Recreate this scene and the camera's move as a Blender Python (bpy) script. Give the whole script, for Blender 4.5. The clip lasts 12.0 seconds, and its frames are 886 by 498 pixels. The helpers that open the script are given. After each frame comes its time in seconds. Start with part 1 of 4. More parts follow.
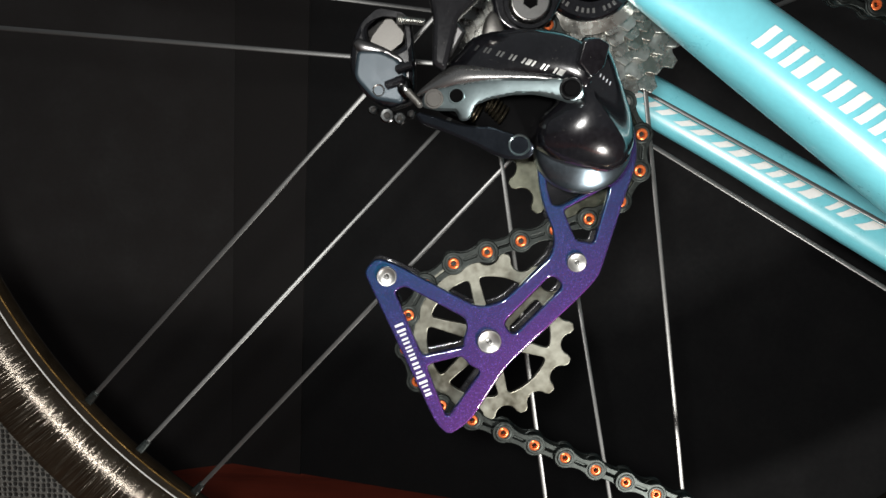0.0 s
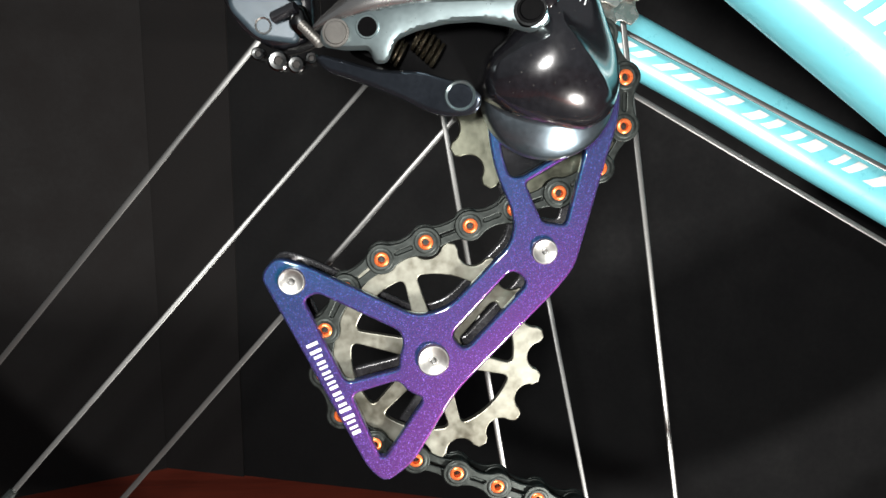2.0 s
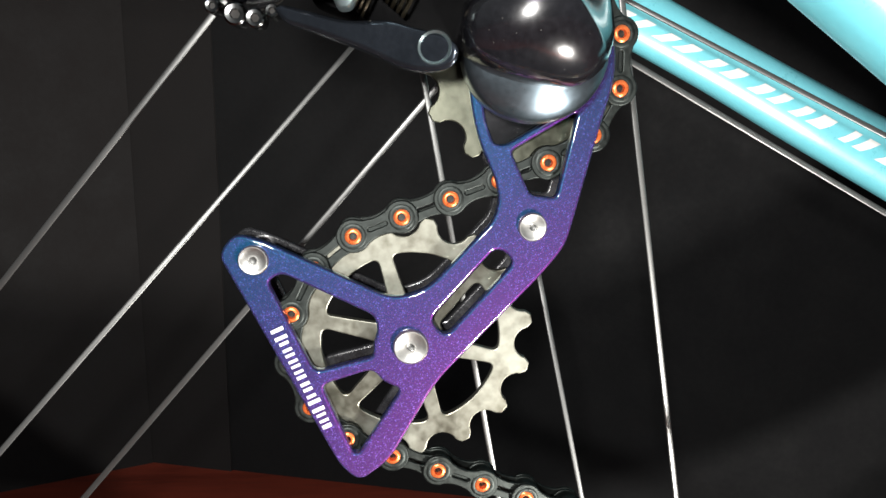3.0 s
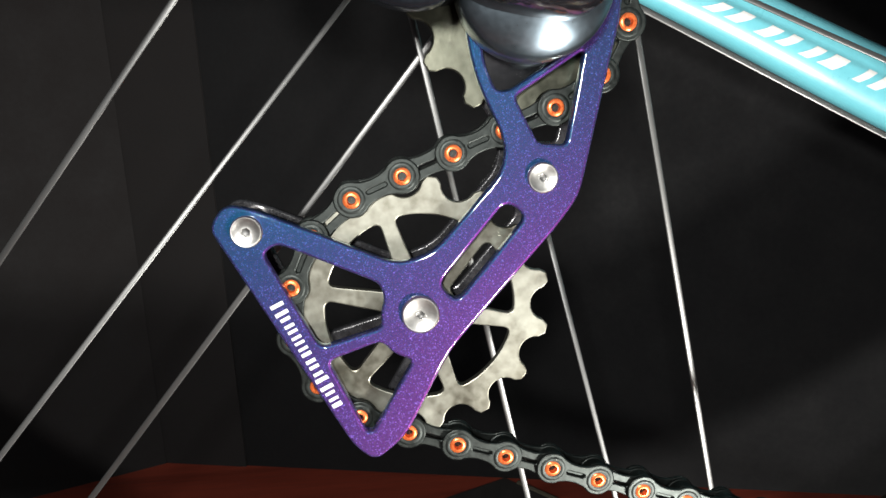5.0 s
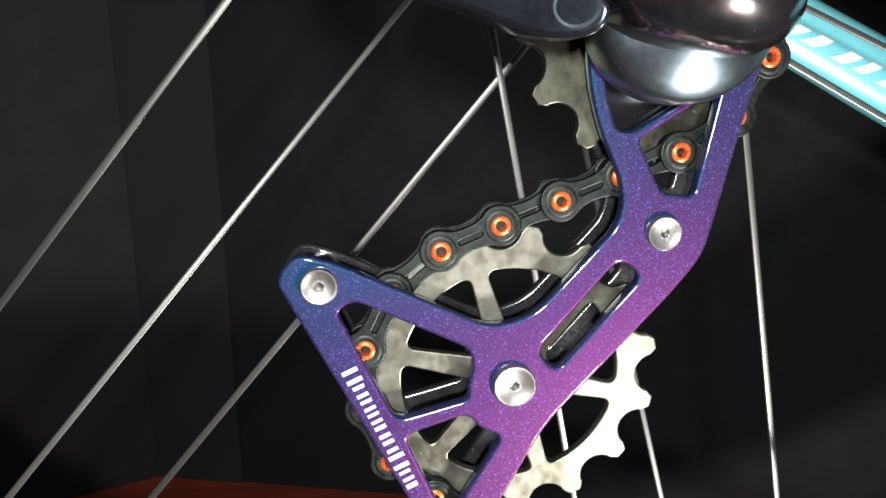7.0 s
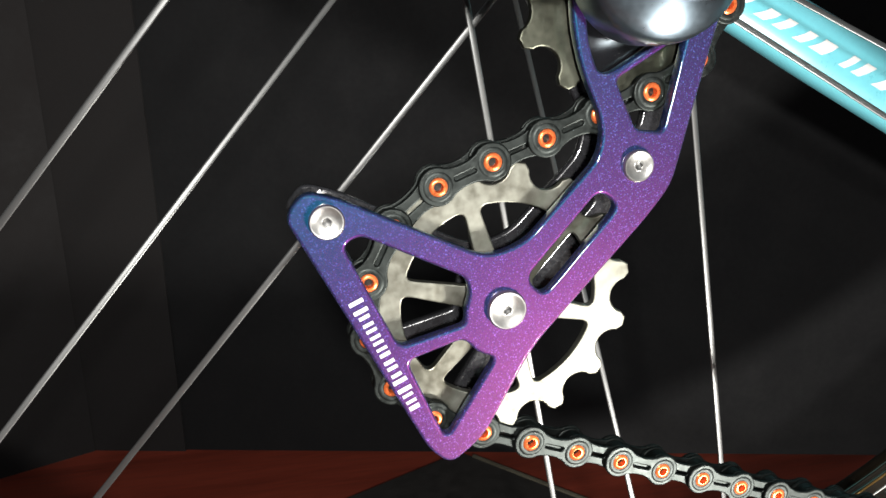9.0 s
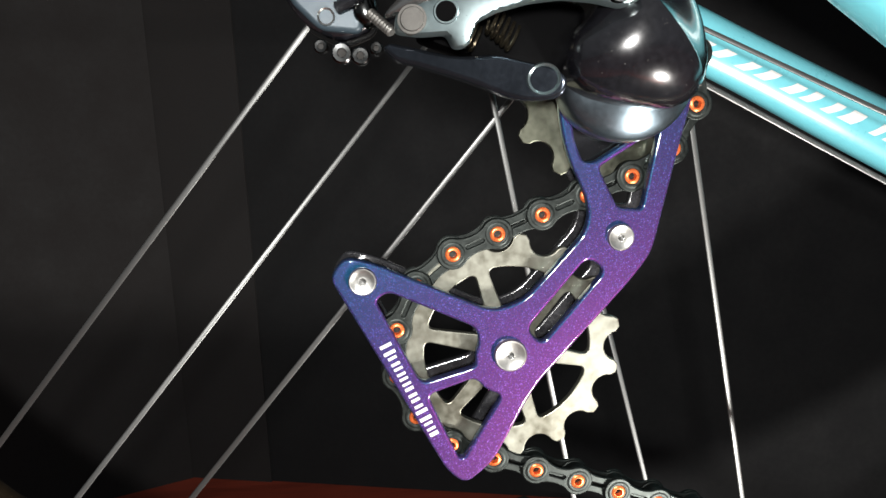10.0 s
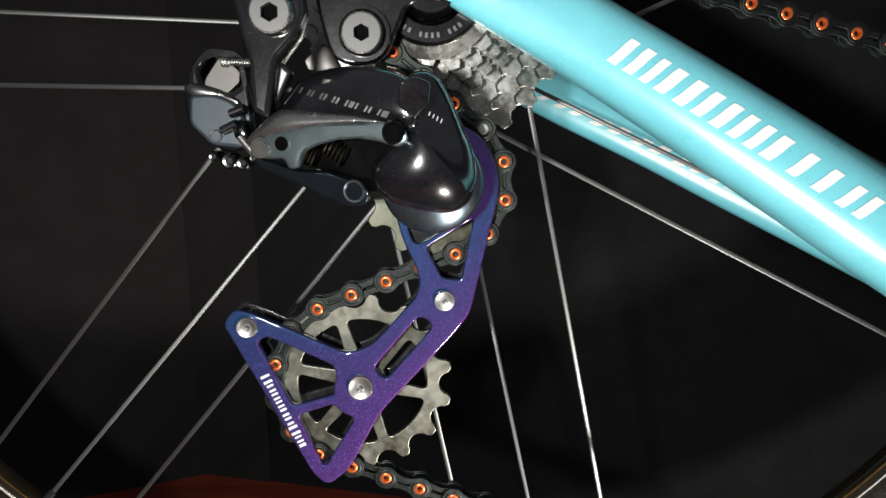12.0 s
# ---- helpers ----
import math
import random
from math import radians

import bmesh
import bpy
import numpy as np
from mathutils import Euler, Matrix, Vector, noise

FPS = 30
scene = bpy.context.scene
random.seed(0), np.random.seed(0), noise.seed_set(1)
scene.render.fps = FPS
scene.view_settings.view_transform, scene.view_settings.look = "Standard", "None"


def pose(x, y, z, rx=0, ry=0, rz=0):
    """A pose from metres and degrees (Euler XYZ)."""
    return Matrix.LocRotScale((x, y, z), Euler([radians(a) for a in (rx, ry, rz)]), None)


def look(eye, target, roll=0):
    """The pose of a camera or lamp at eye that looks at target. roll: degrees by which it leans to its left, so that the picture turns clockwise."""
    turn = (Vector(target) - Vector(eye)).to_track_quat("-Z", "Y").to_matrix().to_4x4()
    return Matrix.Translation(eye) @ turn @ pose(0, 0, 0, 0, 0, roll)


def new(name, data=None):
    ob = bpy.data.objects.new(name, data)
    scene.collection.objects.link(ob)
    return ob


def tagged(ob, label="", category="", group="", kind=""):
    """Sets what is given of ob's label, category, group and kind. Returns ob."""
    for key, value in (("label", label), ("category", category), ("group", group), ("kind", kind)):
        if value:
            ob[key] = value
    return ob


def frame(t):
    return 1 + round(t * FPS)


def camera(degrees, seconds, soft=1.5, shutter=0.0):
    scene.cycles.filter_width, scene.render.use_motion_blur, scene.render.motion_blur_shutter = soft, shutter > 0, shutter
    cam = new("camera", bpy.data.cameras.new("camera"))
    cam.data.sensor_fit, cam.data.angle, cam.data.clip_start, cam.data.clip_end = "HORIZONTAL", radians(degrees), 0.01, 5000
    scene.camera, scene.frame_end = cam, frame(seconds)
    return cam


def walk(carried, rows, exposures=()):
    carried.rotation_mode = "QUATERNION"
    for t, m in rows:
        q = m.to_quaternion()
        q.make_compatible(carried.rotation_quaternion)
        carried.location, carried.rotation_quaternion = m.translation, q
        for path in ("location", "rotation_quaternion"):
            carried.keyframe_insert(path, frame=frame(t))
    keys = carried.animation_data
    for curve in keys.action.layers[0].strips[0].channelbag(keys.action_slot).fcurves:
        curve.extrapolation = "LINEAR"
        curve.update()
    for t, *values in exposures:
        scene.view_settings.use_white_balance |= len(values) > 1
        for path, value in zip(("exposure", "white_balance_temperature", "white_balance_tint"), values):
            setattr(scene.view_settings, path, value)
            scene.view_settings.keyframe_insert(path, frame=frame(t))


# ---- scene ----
cam = camera(62.93, 12.0)
# seconds, eye x y z in metres, yaw, pitch and roll in degrees
ROWS = [
    (0.0, 0.00249, 0.00208, 0.28089, -0.788, -7.203, -2.522),
    (0.5, 0.00351, 0.02992, 0.27591, -1.577, -8.219, -1.803),
    (1.0, 0.00241, 0.04999, 0.26869, -3.044, -10.069, -0.861),
    (1.5, 0.0058, 0.05512, 0.27671, -3.995, -10.062, -0.686),
    (2.0, 0.0138, 0.06732, 0.28073, -4.109, -10.193, -0.655),
    (2.5, 0.01516, 0.07824, 0.27691, -4.205, -10.38, -0.737),
    (3.0, 0.02044, 0.08364, 0.27348, -4.139, -10.742, -0.558),
    (3.2, 0.02229, 0.08368, 0.27257, -3.231, -10.921, -0.204),
    (4.8, 0.01961, 0.09181, 0.2653, -4.143, -10.955, 2.89),
    (5.0, 0.02013, 0.09397, 0.26487, -4.647, -11.734, 3.07),
    (5.5, 0.02045, 0.0882, 0.26334, -4.111, -10.955, 3.316),
    (6.0, 0.01813, 0.09363, 0.27074, -4.039, -11.121, 3.503),
    (6.5, 0.00565, 0.10794, 0.26837, -4.629, -10.83, 2.516),
    (6.7, 0.00388, 0.11395, 0.27143, -4.629, -11.308, 1.612),
    (8.3, -0.03322, 0.13386, 0.27614, -12.792, -14.126, 0.396),
    (8.5, -0.03073, 0.12847, 0.27202, -13.205, -14.524, 0.483),
    (9.0, -0.01994, 0.11278, 0.26934, -12.735, -14.735, 1.11),
    (9.5, -0.00525, 0.09673, 0.26928, -10.014, -13.4, 1.906),
    (10.0, -0.00661, 0.07537, 0.27973, -5.251, -10.721, 2.094),
    (10.5, 0.01551, 0.05325, 0.28729, -1.947, -9.579, 1.227),
    (11.0, 0.02363, 0.03939, 0.28724, -1.453, -8.96, 1.052),
    (11.5, 0.04048, 0.02768, 0.29695, -0.81, -9.062, 1.188),
    (12.0, 0.05599, 0.01845, 0.30388, 0.092, -9.596, 1.223),
]
EXPOSURES = [(0.0, -0.1), (0.5, 0.56), (1.0, 0.7), (1.5, 0.68), (2.5, 0.68), (3.0, 0.62), (5.0, 0.5), (5.5, 0.22), (6.0, 0.38), (6.5, 0.48), (8.5, 0.7), (9.0, 0.63), (9.5, 0.57), (10.0, 0.54), (10.5, 0.51), (11.0, 0.49), (11.5, 0.26), (12.0, -0.05)]
walk(cam, [(t, pose(x, y, z, 90 + pitch, roll, yaw)) for t, x, y, z, yaw, pitch, roll in ROWS], EXPOSURES)
from mathutils.geometry import delaunay_2d_cdt

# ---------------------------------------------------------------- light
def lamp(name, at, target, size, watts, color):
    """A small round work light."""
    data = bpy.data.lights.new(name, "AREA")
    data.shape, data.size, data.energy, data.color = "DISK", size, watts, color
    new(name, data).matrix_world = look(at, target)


# both lamps are unseen, inferred from highlights and placed to reproduce them
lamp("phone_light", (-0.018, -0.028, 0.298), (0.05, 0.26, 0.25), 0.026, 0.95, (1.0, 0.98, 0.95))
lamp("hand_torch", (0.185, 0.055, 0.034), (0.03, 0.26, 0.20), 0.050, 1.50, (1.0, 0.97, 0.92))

world = bpy.data.worlds.new("dim_room")
scene.world = world
world.use_nodes = True
# background gradient in place of an unseen dim room: brighter above, darker below
wn, wl = world.node_tree.nodes, world.node_tree.links
where = wn.new("ShaderNodeTexCoord")
height = wn.new("ShaderNodeSeparateXYZ")
wl.new(where.outputs["Generated"], height.inputs["Vector"])
fade = wn.new("ShaderNodeMapRange")
fade.interpolation_type = "SMOOTHSTEP"
fade.inputs["From Min"].default_value, fade.inputs["From Max"].default_value = -0.45, 0.9
fade.inputs["To Min"].default_value, fade.inputs["To Max"].default_value = 0.034, 0.170
wl.new(height.outputs["Z"], fade.inputs["Value"])
wl.new(fade.outputs["Result"], wn["Background"].inputs["Strength"])
wn["Background"].inputs["Color"].default_value = (0.9, 0.95, 1.0, 1)


# ---------------------------------------------------------------- materials
def material(name, color, rough=0.4, metal=0.0, spread=0.25, grain=900.0, bump=0.05, coat=0.0, second=None, stretch=(1, 1, 1), rough_var=0.12, coat_rough=0.06, specular=0.5, dust=0.0):
    """A surface with colour variation at two scales, fine relief and uneven gloss."""
    m = bpy.data.materials.new(name)
    m.use_nodes = True
    n, l = m.node_tree.nodes, m.node_tree.links
    p = n["Principled BSDF"]
    tc = n.new("ShaderNodeTexCoord")
    mp = n.new("ShaderNodeMapping")
    mp.inputs["Scale"].default_value = stretch
    l.new(tc.outputs["Object"], mp.inputs["Vector"])
    big, small = n.new("ShaderNodeTexNoise"), n.new("ShaderNodeTexNoise")
    big.inputs["Scale"].default_value, small.inputs["Scale"].default_value = grain * 0.12, grain
    big.inputs["Detail"].default_value = small.inputs["Detail"].default_value = 4
    for t in (big, small):
        l.new(mp.outputs["Vector"], t.inputs["Vector"])
    mix = n.new("ShaderNodeMath")
    mix.operation = "MULTIPLY_ADD"
    mix.inputs[1].default_value = 0.6
    l.new(big.outputs["Fac"], mix.inputs[0])
    half = n.new("ShaderNodeMath")
    half.operation = "MULTIPLY"
    half.inputs[1].default_value = 0.4
    l.new(small.outputs["Fac"], half.inputs[0])
    l.new(half.outputs[0], mix.inputs[2])
    ramp = n.new("ShaderNodeValToRGB")
    low = second or tuple(c * (1 - spread) for c in color)
    high = color if second else tuple(min(1, c * (1 + spread)) for c in color)
    ramp.color_ramp.elements[0].position, ramp.color_ramp.elements[1].position = 0.35, 0.65
    ramp.color_ramp.elements[0].color, ramp.color_ramp.elements[1].color = (*low, 1), (*high, 1)
    l.new(mix.outputs[0], ramp.inputs["Fac"])
    shade = ramp.outputs["Color"]
    if dust:
        # sparse pale specks of dust and chipped lacquer
        cell, pick = n.new("ShaderNodeTexVoronoi"), n.new("ShaderNodeSeparateColor")
        cell.inputs["Scale"].default_value = 2300
        l.new(tc.outputs["Object"], cell.inputs["Vector"])
        l.new(cell.outputs["Color"], pick.inputs["Color"])
        rare, near = n.new("ShaderNodeMath"), n.new("ShaderNodeMath")
        rare.operation, near.operation = "LESS_THAN", "LESS_THAN"
        rare.inputs[1].default_value, near.inputs[1].default_value = dust, 0.22
        l.new(pick.outputs["Red"], rare.inputs[0])
        l.new(cell.outputs["Distance"], near.inputs[0])
        both = n.new("ShaderNodeMath")
        both.operation = "MULTIPLY"
        l.new(rare.outputs[0], both.inputs[0])
        l.new(near.outputs[0], both.inputs[1])
        fleck = n.new("ShaderNodeMix")
        fleck.data_type = "RGBA"
        fleck.inputs["B"].default_value = (0.10, 0.096, 0.088, 1)
        l.new(both.outputs[0], fleck.inputs["Factor"])
        l.new(shade, fleck.inputs["A"])
        shade = fleck.outputs["Result"]
    l.new(shade, p.inputs["Base Color"])
    gloss = n.new("ShaderNodeMapRange")
    gloss.inputs["To Min"].default_value, gloss.inputs["To Max"].default_value = max(0.02, rough - rough_var), min(1, rough + rough_var)
    l.new(mix.outputs[0], gloss.inputs["Value"])
    gloss.inputs["From Min"].default_value, gloss.inputs["From Max"].default_value = 0.3, 0.7
    l.new(gloss.outputs["Result"], p.inputs["Roughness"])
    p.inputs["Metallic"].default_value, p.inputs["Coat Weight"].default_value = metal, coat
    p.inputs["Specular IOR Level"].default_value = specular
    p.inputs["Coat Roughness"].default_value = coat_rough
    if bump:
        b = n.new("ShaderNodeBump")
        b.inputs["Strength"].default_value, b.inputs["Distance"].default_value = bump, 0.0004
        l.new(small.outputs["Fac"], b.inputs["Height"])
        l.new(b.outputs["Normal"], p.inputs["Normal"])
    return m


def flake_paint(name):
    """Clear-coated flake lacquer; a blue-to-violet fade paints in its angle-dependent colour shift."""
    m = bpy.data.materials.new(name)
    m.use_nodes = True
    n, l = m.node_tree.nodes, m.node_tree.links
    p = n["Principled BSDF"]
    tc = n.new("ShaderNodeTexCoord")
    dot = n.new("ShaderNodeVectorMath")
    dot.operation = "DOT_PRODUCT"
    dot.inputs[1].default_value = (3.4, 0, -9.4)
    l.new(tc.outputs["Object"], dot.inputs[0])
    wave = n.new("ShaderNodeTexNoise")
    wave.inputs["Scale"].default_value = 60
    l.new(tc.outputs["Object"], wave.inputs["Vector"])
    add = n.new("ShaderNodeMath")
    add.operation = "MULTIPLY_ADD"
    add.inputs[1].default_value = 0.12
    l.new(wave.outputs["Fac"], add.inputs[0])
    shift = n.new("ShaderNodeMath")
    shift.operation = "ADD"
    shift.inputs[1].default_value = 2.01
    l.new(dot.outputs["Value"], shift.inputs[0])
    l.new(shift.outputs[0], add.inputs[2])
    # darker high, brighter low: colour shift and glow from below painted by position
    ramp = n.new("ShaderNodeValToRGB")
    e = ramp.color_ramp.elements
    e[0].position, e[0].color = 0.0, (0.007, 0.015, 0.044, 1)
    e[1].position, e[1].color = 1.0, (0.043, 0.027, 0.110, 1)
    mid = e.new(0.5)
    mid.color = (0.019, 0.016, 0.066, 1)
    flakes = n.new("ShaderNodeTexVoronoi")
    flakes.inputs["Scale"].default_value = 5200
    l.new(tc.outputs["Object"], flakes.inputs["Vector"])
    # rare brighter cells paint the flakes' glints into the base colour
    bright = n.new("ShaderNodeValToRGB")
    bright.color_ramp.elements[0].position, bright.color_ramp.elements[0].color = 0.0, (0.6, 0.65, 0.72, 1)
    bright.color_ramp.elements[1].position, bright.color_ramp.elements[1].color = 1.0, (7.5, 6.8, 7.4, 1)
    bright.color_ramp.elements.new(0.88).color = (1.0, 1.0, 1.0, 1)
    sep = n.new("ShaderNodeSeparateColor")
    l.new(flakes.outputs["Color"], sep.inputs["Color"])
    hue = n.new("ShaderNodeMath")
    hue.operation = "MULTIPLY_ADD"
    hue.inputs[1].default_value = 0.55
    l.new(sep.outputs["Blue"], hue.inputs[0])
    l.new(add.outputs[0], hue.inputs[2])
    l.new(hue.outputs[0], ramp.inputs["Fac"])
    l.new(sep.outputs["Red"], bright.inputs["Fac"])
    mul = n.new("ShaderNodeMix")
    mul.data_type, mul.blend_type = "RGBA", "MULTIPLY"
    mul.inputs["Factor"].default_value = 1.0
    l.new(ramp.outputs["Color"], mul.inputs["A"])
    l.new(bright.outputs["Color"], mul.inputs["B"])
    l.new(mul.outputs["Result"], p.inputs["Base Color"])
    p.inputs["Metallic"].default_value, p.inputs["Roughness"].default_value = 0.0, 0.52
    # interference pigment: a thin film whose colour turns from teal to violet with the angle
    p.inputs["IOR"].default_value, p.inputs["Thin Film IOR"].default_value = 1.95, 1.33
    p.inputs["Specular Tint"].default_value = (0.80, 0.80, 1.0, 1)
    # film thickness also follows position, to hold violet towards the lower tip
    film_nm = n.new("ShaderNodeMapRange")
    film_nm.inputs["To Min"].default_value, film_nm.inputs["To Max"].default_value = 549.0, 531.0
    l.new(hue.outputs[0], film_nm.inputs["Value"])
    l.new(film_nm.outputs["Result"], p.inputs["Thin Film Thickness"])
    p.inputs["Coat Weight"].default_value, p.inputs["Coat Roughness"].default_value = 0.9, 0.05
    bump = n.new("ShaderNodeBump")
    bump.inputs["Strength"].default_value, bump.inputs["Distance"].default_value = 1.0, 0.0001
    l.new(sep.outputs["Green"], bump.inputs["Height"])
    l.new(bump.outputs["Normal"], p.inputs["Normal"])
    return m


def wood(name):
    m = material(name, (0.29, 0.047, 0.024), rough=0.42, spread=0.3, grain=260, bump=0.15, second=(0.15, 0.026, 0.015), stretch=(0.12, 1.6, 1))
    return m


def dotted_rubber(name):
    m = material(name, (0.10, 0.10, 0.095), rough=0.6, spread=0.2, grain=700, bump=0.0)
    n, l = m.node_tree.nodes, m.node_tree.links
    p = n["Principled BSDF"]
    tc = n.new("ShaderNodeTexCoord")
    v = n.new("ShaderNodeTexVoronoi")
    v.inputs["Scale"].default_value, v.inputs["Randomness"].default_value = 420, 0.25
    l.new(tc.outputs["Object"], v.inputs["Vector"])
    r = n.new("ShaderNodeMapRange")
    r.inputs["From Min"].default_value, r.inputs["From Max"].default_value = 0.25, 0.5
    l.new(v.outputs["Distance"], r.inputs["Value"])
    b = n.new("ShaderNodeBump")
    b.inputs["Strength"].default_value, b.inputs["Distance"].default_value = 1.0, 0.0008
    l.new(r.outputs["Result"], b.inputs["Height"])
    l.new(b.outputs["Normal"], p.inputs["Normal"])
    mixc = n.new("ShaderNodeMix")
    mixc.data_type = "RGBA"
    mixc.inputs["A"].default_value, mixc.inputs["B"].default_value = (0.012, 0.012, 0.011, 1), (0.085, 0.082, 0.074, 1)
    l.new(r.outputs["Result"], mixc.inputs["Factor"])
    l.new(mixc.outputs["Result"], p.inputs["Base Color"])
    return m


def streaked_rim(name):
    """Gloss lacquer over carbon with fine radial streaks in its gloss."""
    m = material(name, (0.013, 0.0095, 0.006), 0.3, 0.0, 0.4, 300, 0.0, 0.0)
    n, l = m.node_tree.nodes, m.node_tree.links
    p = n["Principled BSDF"]
    tc = n.new("ShaderNodeTexCoord")
    sub = n.new("ShaderNodeVectorMath")
    sub.operation = "SUBTRACT"
    sub.inputs[1].default_value = (0.0527, 0.316, 0.3467)
    l.new(tc.outputs["Object"], sub.inputs[0])
    sep = n.new("ShaderNodeSeparateXYZ")
    l.new(sub.outputs["Vector"], sep.inputs["Vector"])
    ang = n.new("ShaderNodeMath")
    ang.operation = "ARCTAN2"
    l.new(sep.outputs["Z"], ang.inputs[0])
    l.new(sep.outputs["X"], ang.inputs[1])
    ln = n.new("ShaderNodeVectorMath")
    ln.operation = "LENGTH"
    l.new(sub.outputs["Vector"], ln.inputs[0])
    comb = n.new("ShaderNodeCombineXYZ")
    l.new(ang.outputs[0], comb.inputs["X"])
    l.new(ln.outputs["Value"], comb.inputs["Y"])
    sc = n.new("ShaderNodeVectorMath")
    sc.operation = "MULTIPLY"
    sc.inputs[1].default_value = (700, 50, 1)
    l.new(comb.outputs["Vector"], sc.inputs[0])
    nz = n.new("ShaderNodeTexNoise")
    nz.inputs["Scale"].default_value, nz.inputs["Detail"].default_value, nz.inputs["Roughness"].default_value = 1.0, 6, 0.68
    l.new(sc.outputs["Vector"], nz.inputs["Vector"])
    # brushed across: each fine streak leans a little in or out along the radius, outside the seam only
    outside = n.new("ShaderNodeMapRange")
    outside.inputs["From Min"].default_value, outside.inputs["From Max"].default_value = 0.2725, 0.2740
    outside.inputs["To Min"].default_value, outside.inputs["To Max"].default_value = 0.03, 2.4
    l.new(ln.outputs["Value"], outside.inputs["Value"])
    off = n.new("ShaderNodeMath")
    off.operation = "SUBTRACT"
    off.inputs[1].default_value = 0.5
    l.new(nz.outputs["Fac"], off.inputs[0])
    lean = n.new("ShaderNodeMath")
    lean.operation = "MULTIPLY"
    l.new(off.outputs[0], lean.inputs[0])
    l.new(outside.outputs["Result"], lean.inputs[1])
    flat = n.new("ShaderNodeVectorMath")
    flat.operation = "MULTIPLY"
    flat.inputs[1].default_value = (1, 0, 1)
    l.new(sub.outputs["Vector"], flat.inputs[0])
    unit = n.new("ShaderNodeVectorMath")
    unit.operation = "NORMALIZE"
    l.new(flat.outputs["Vector"], unit.inputs[0])
    scaled = n.new("ShaderNodeVectorMath")
    scaled.operation = "SCALE"
    l.new(unit.outputs["Vector"], scaled.inputs[0])
    l.new(lean.outputs[0], scaled.inputs["Scale"])
    geo = n.new("ShaderNodeNewGeometry")
    tilt = n.new("ShaderNodeVectorMath")
    tilt.operation = "ADD"
    l.new(geo.outputs["Normal"], tilt.inputs[0])
    l.new(scaled.outputs["Vector"], tilt.inputs[1])
    norm = n.new("ShaderNodeVectorMath")
    norm.operation = "NORMALIZE"
    l.new(tilt.outputs["Vector"], norm.inputs[0])
    l.new(norm.outputs["Vector"], p.inputs["Normal"])
    sheen = n.new("ShaderNodeMapRange")
    sheen.inputs["From Min"].default_value, sheen.inputs["From Max"].default_value = 0.2725, 0.2740
    sheen.inputs["To Min"].default_value, sheen.inputs["To Max"].default_value = 0.07, 0.22
    l.new(ln.outputs["Value"], sheen.inputs["Value"])
    l.new(sheen.outputs["Result"], p.inputs["Roughness"])
    p.inputs["Specular IOR Level"].default_value = 0.6
    p.inputs["Specular Tint"].default_value = (1.0, 0.88, 0.74, 1)
    p.inputs["IOR"].default_value = 1.65
    return m


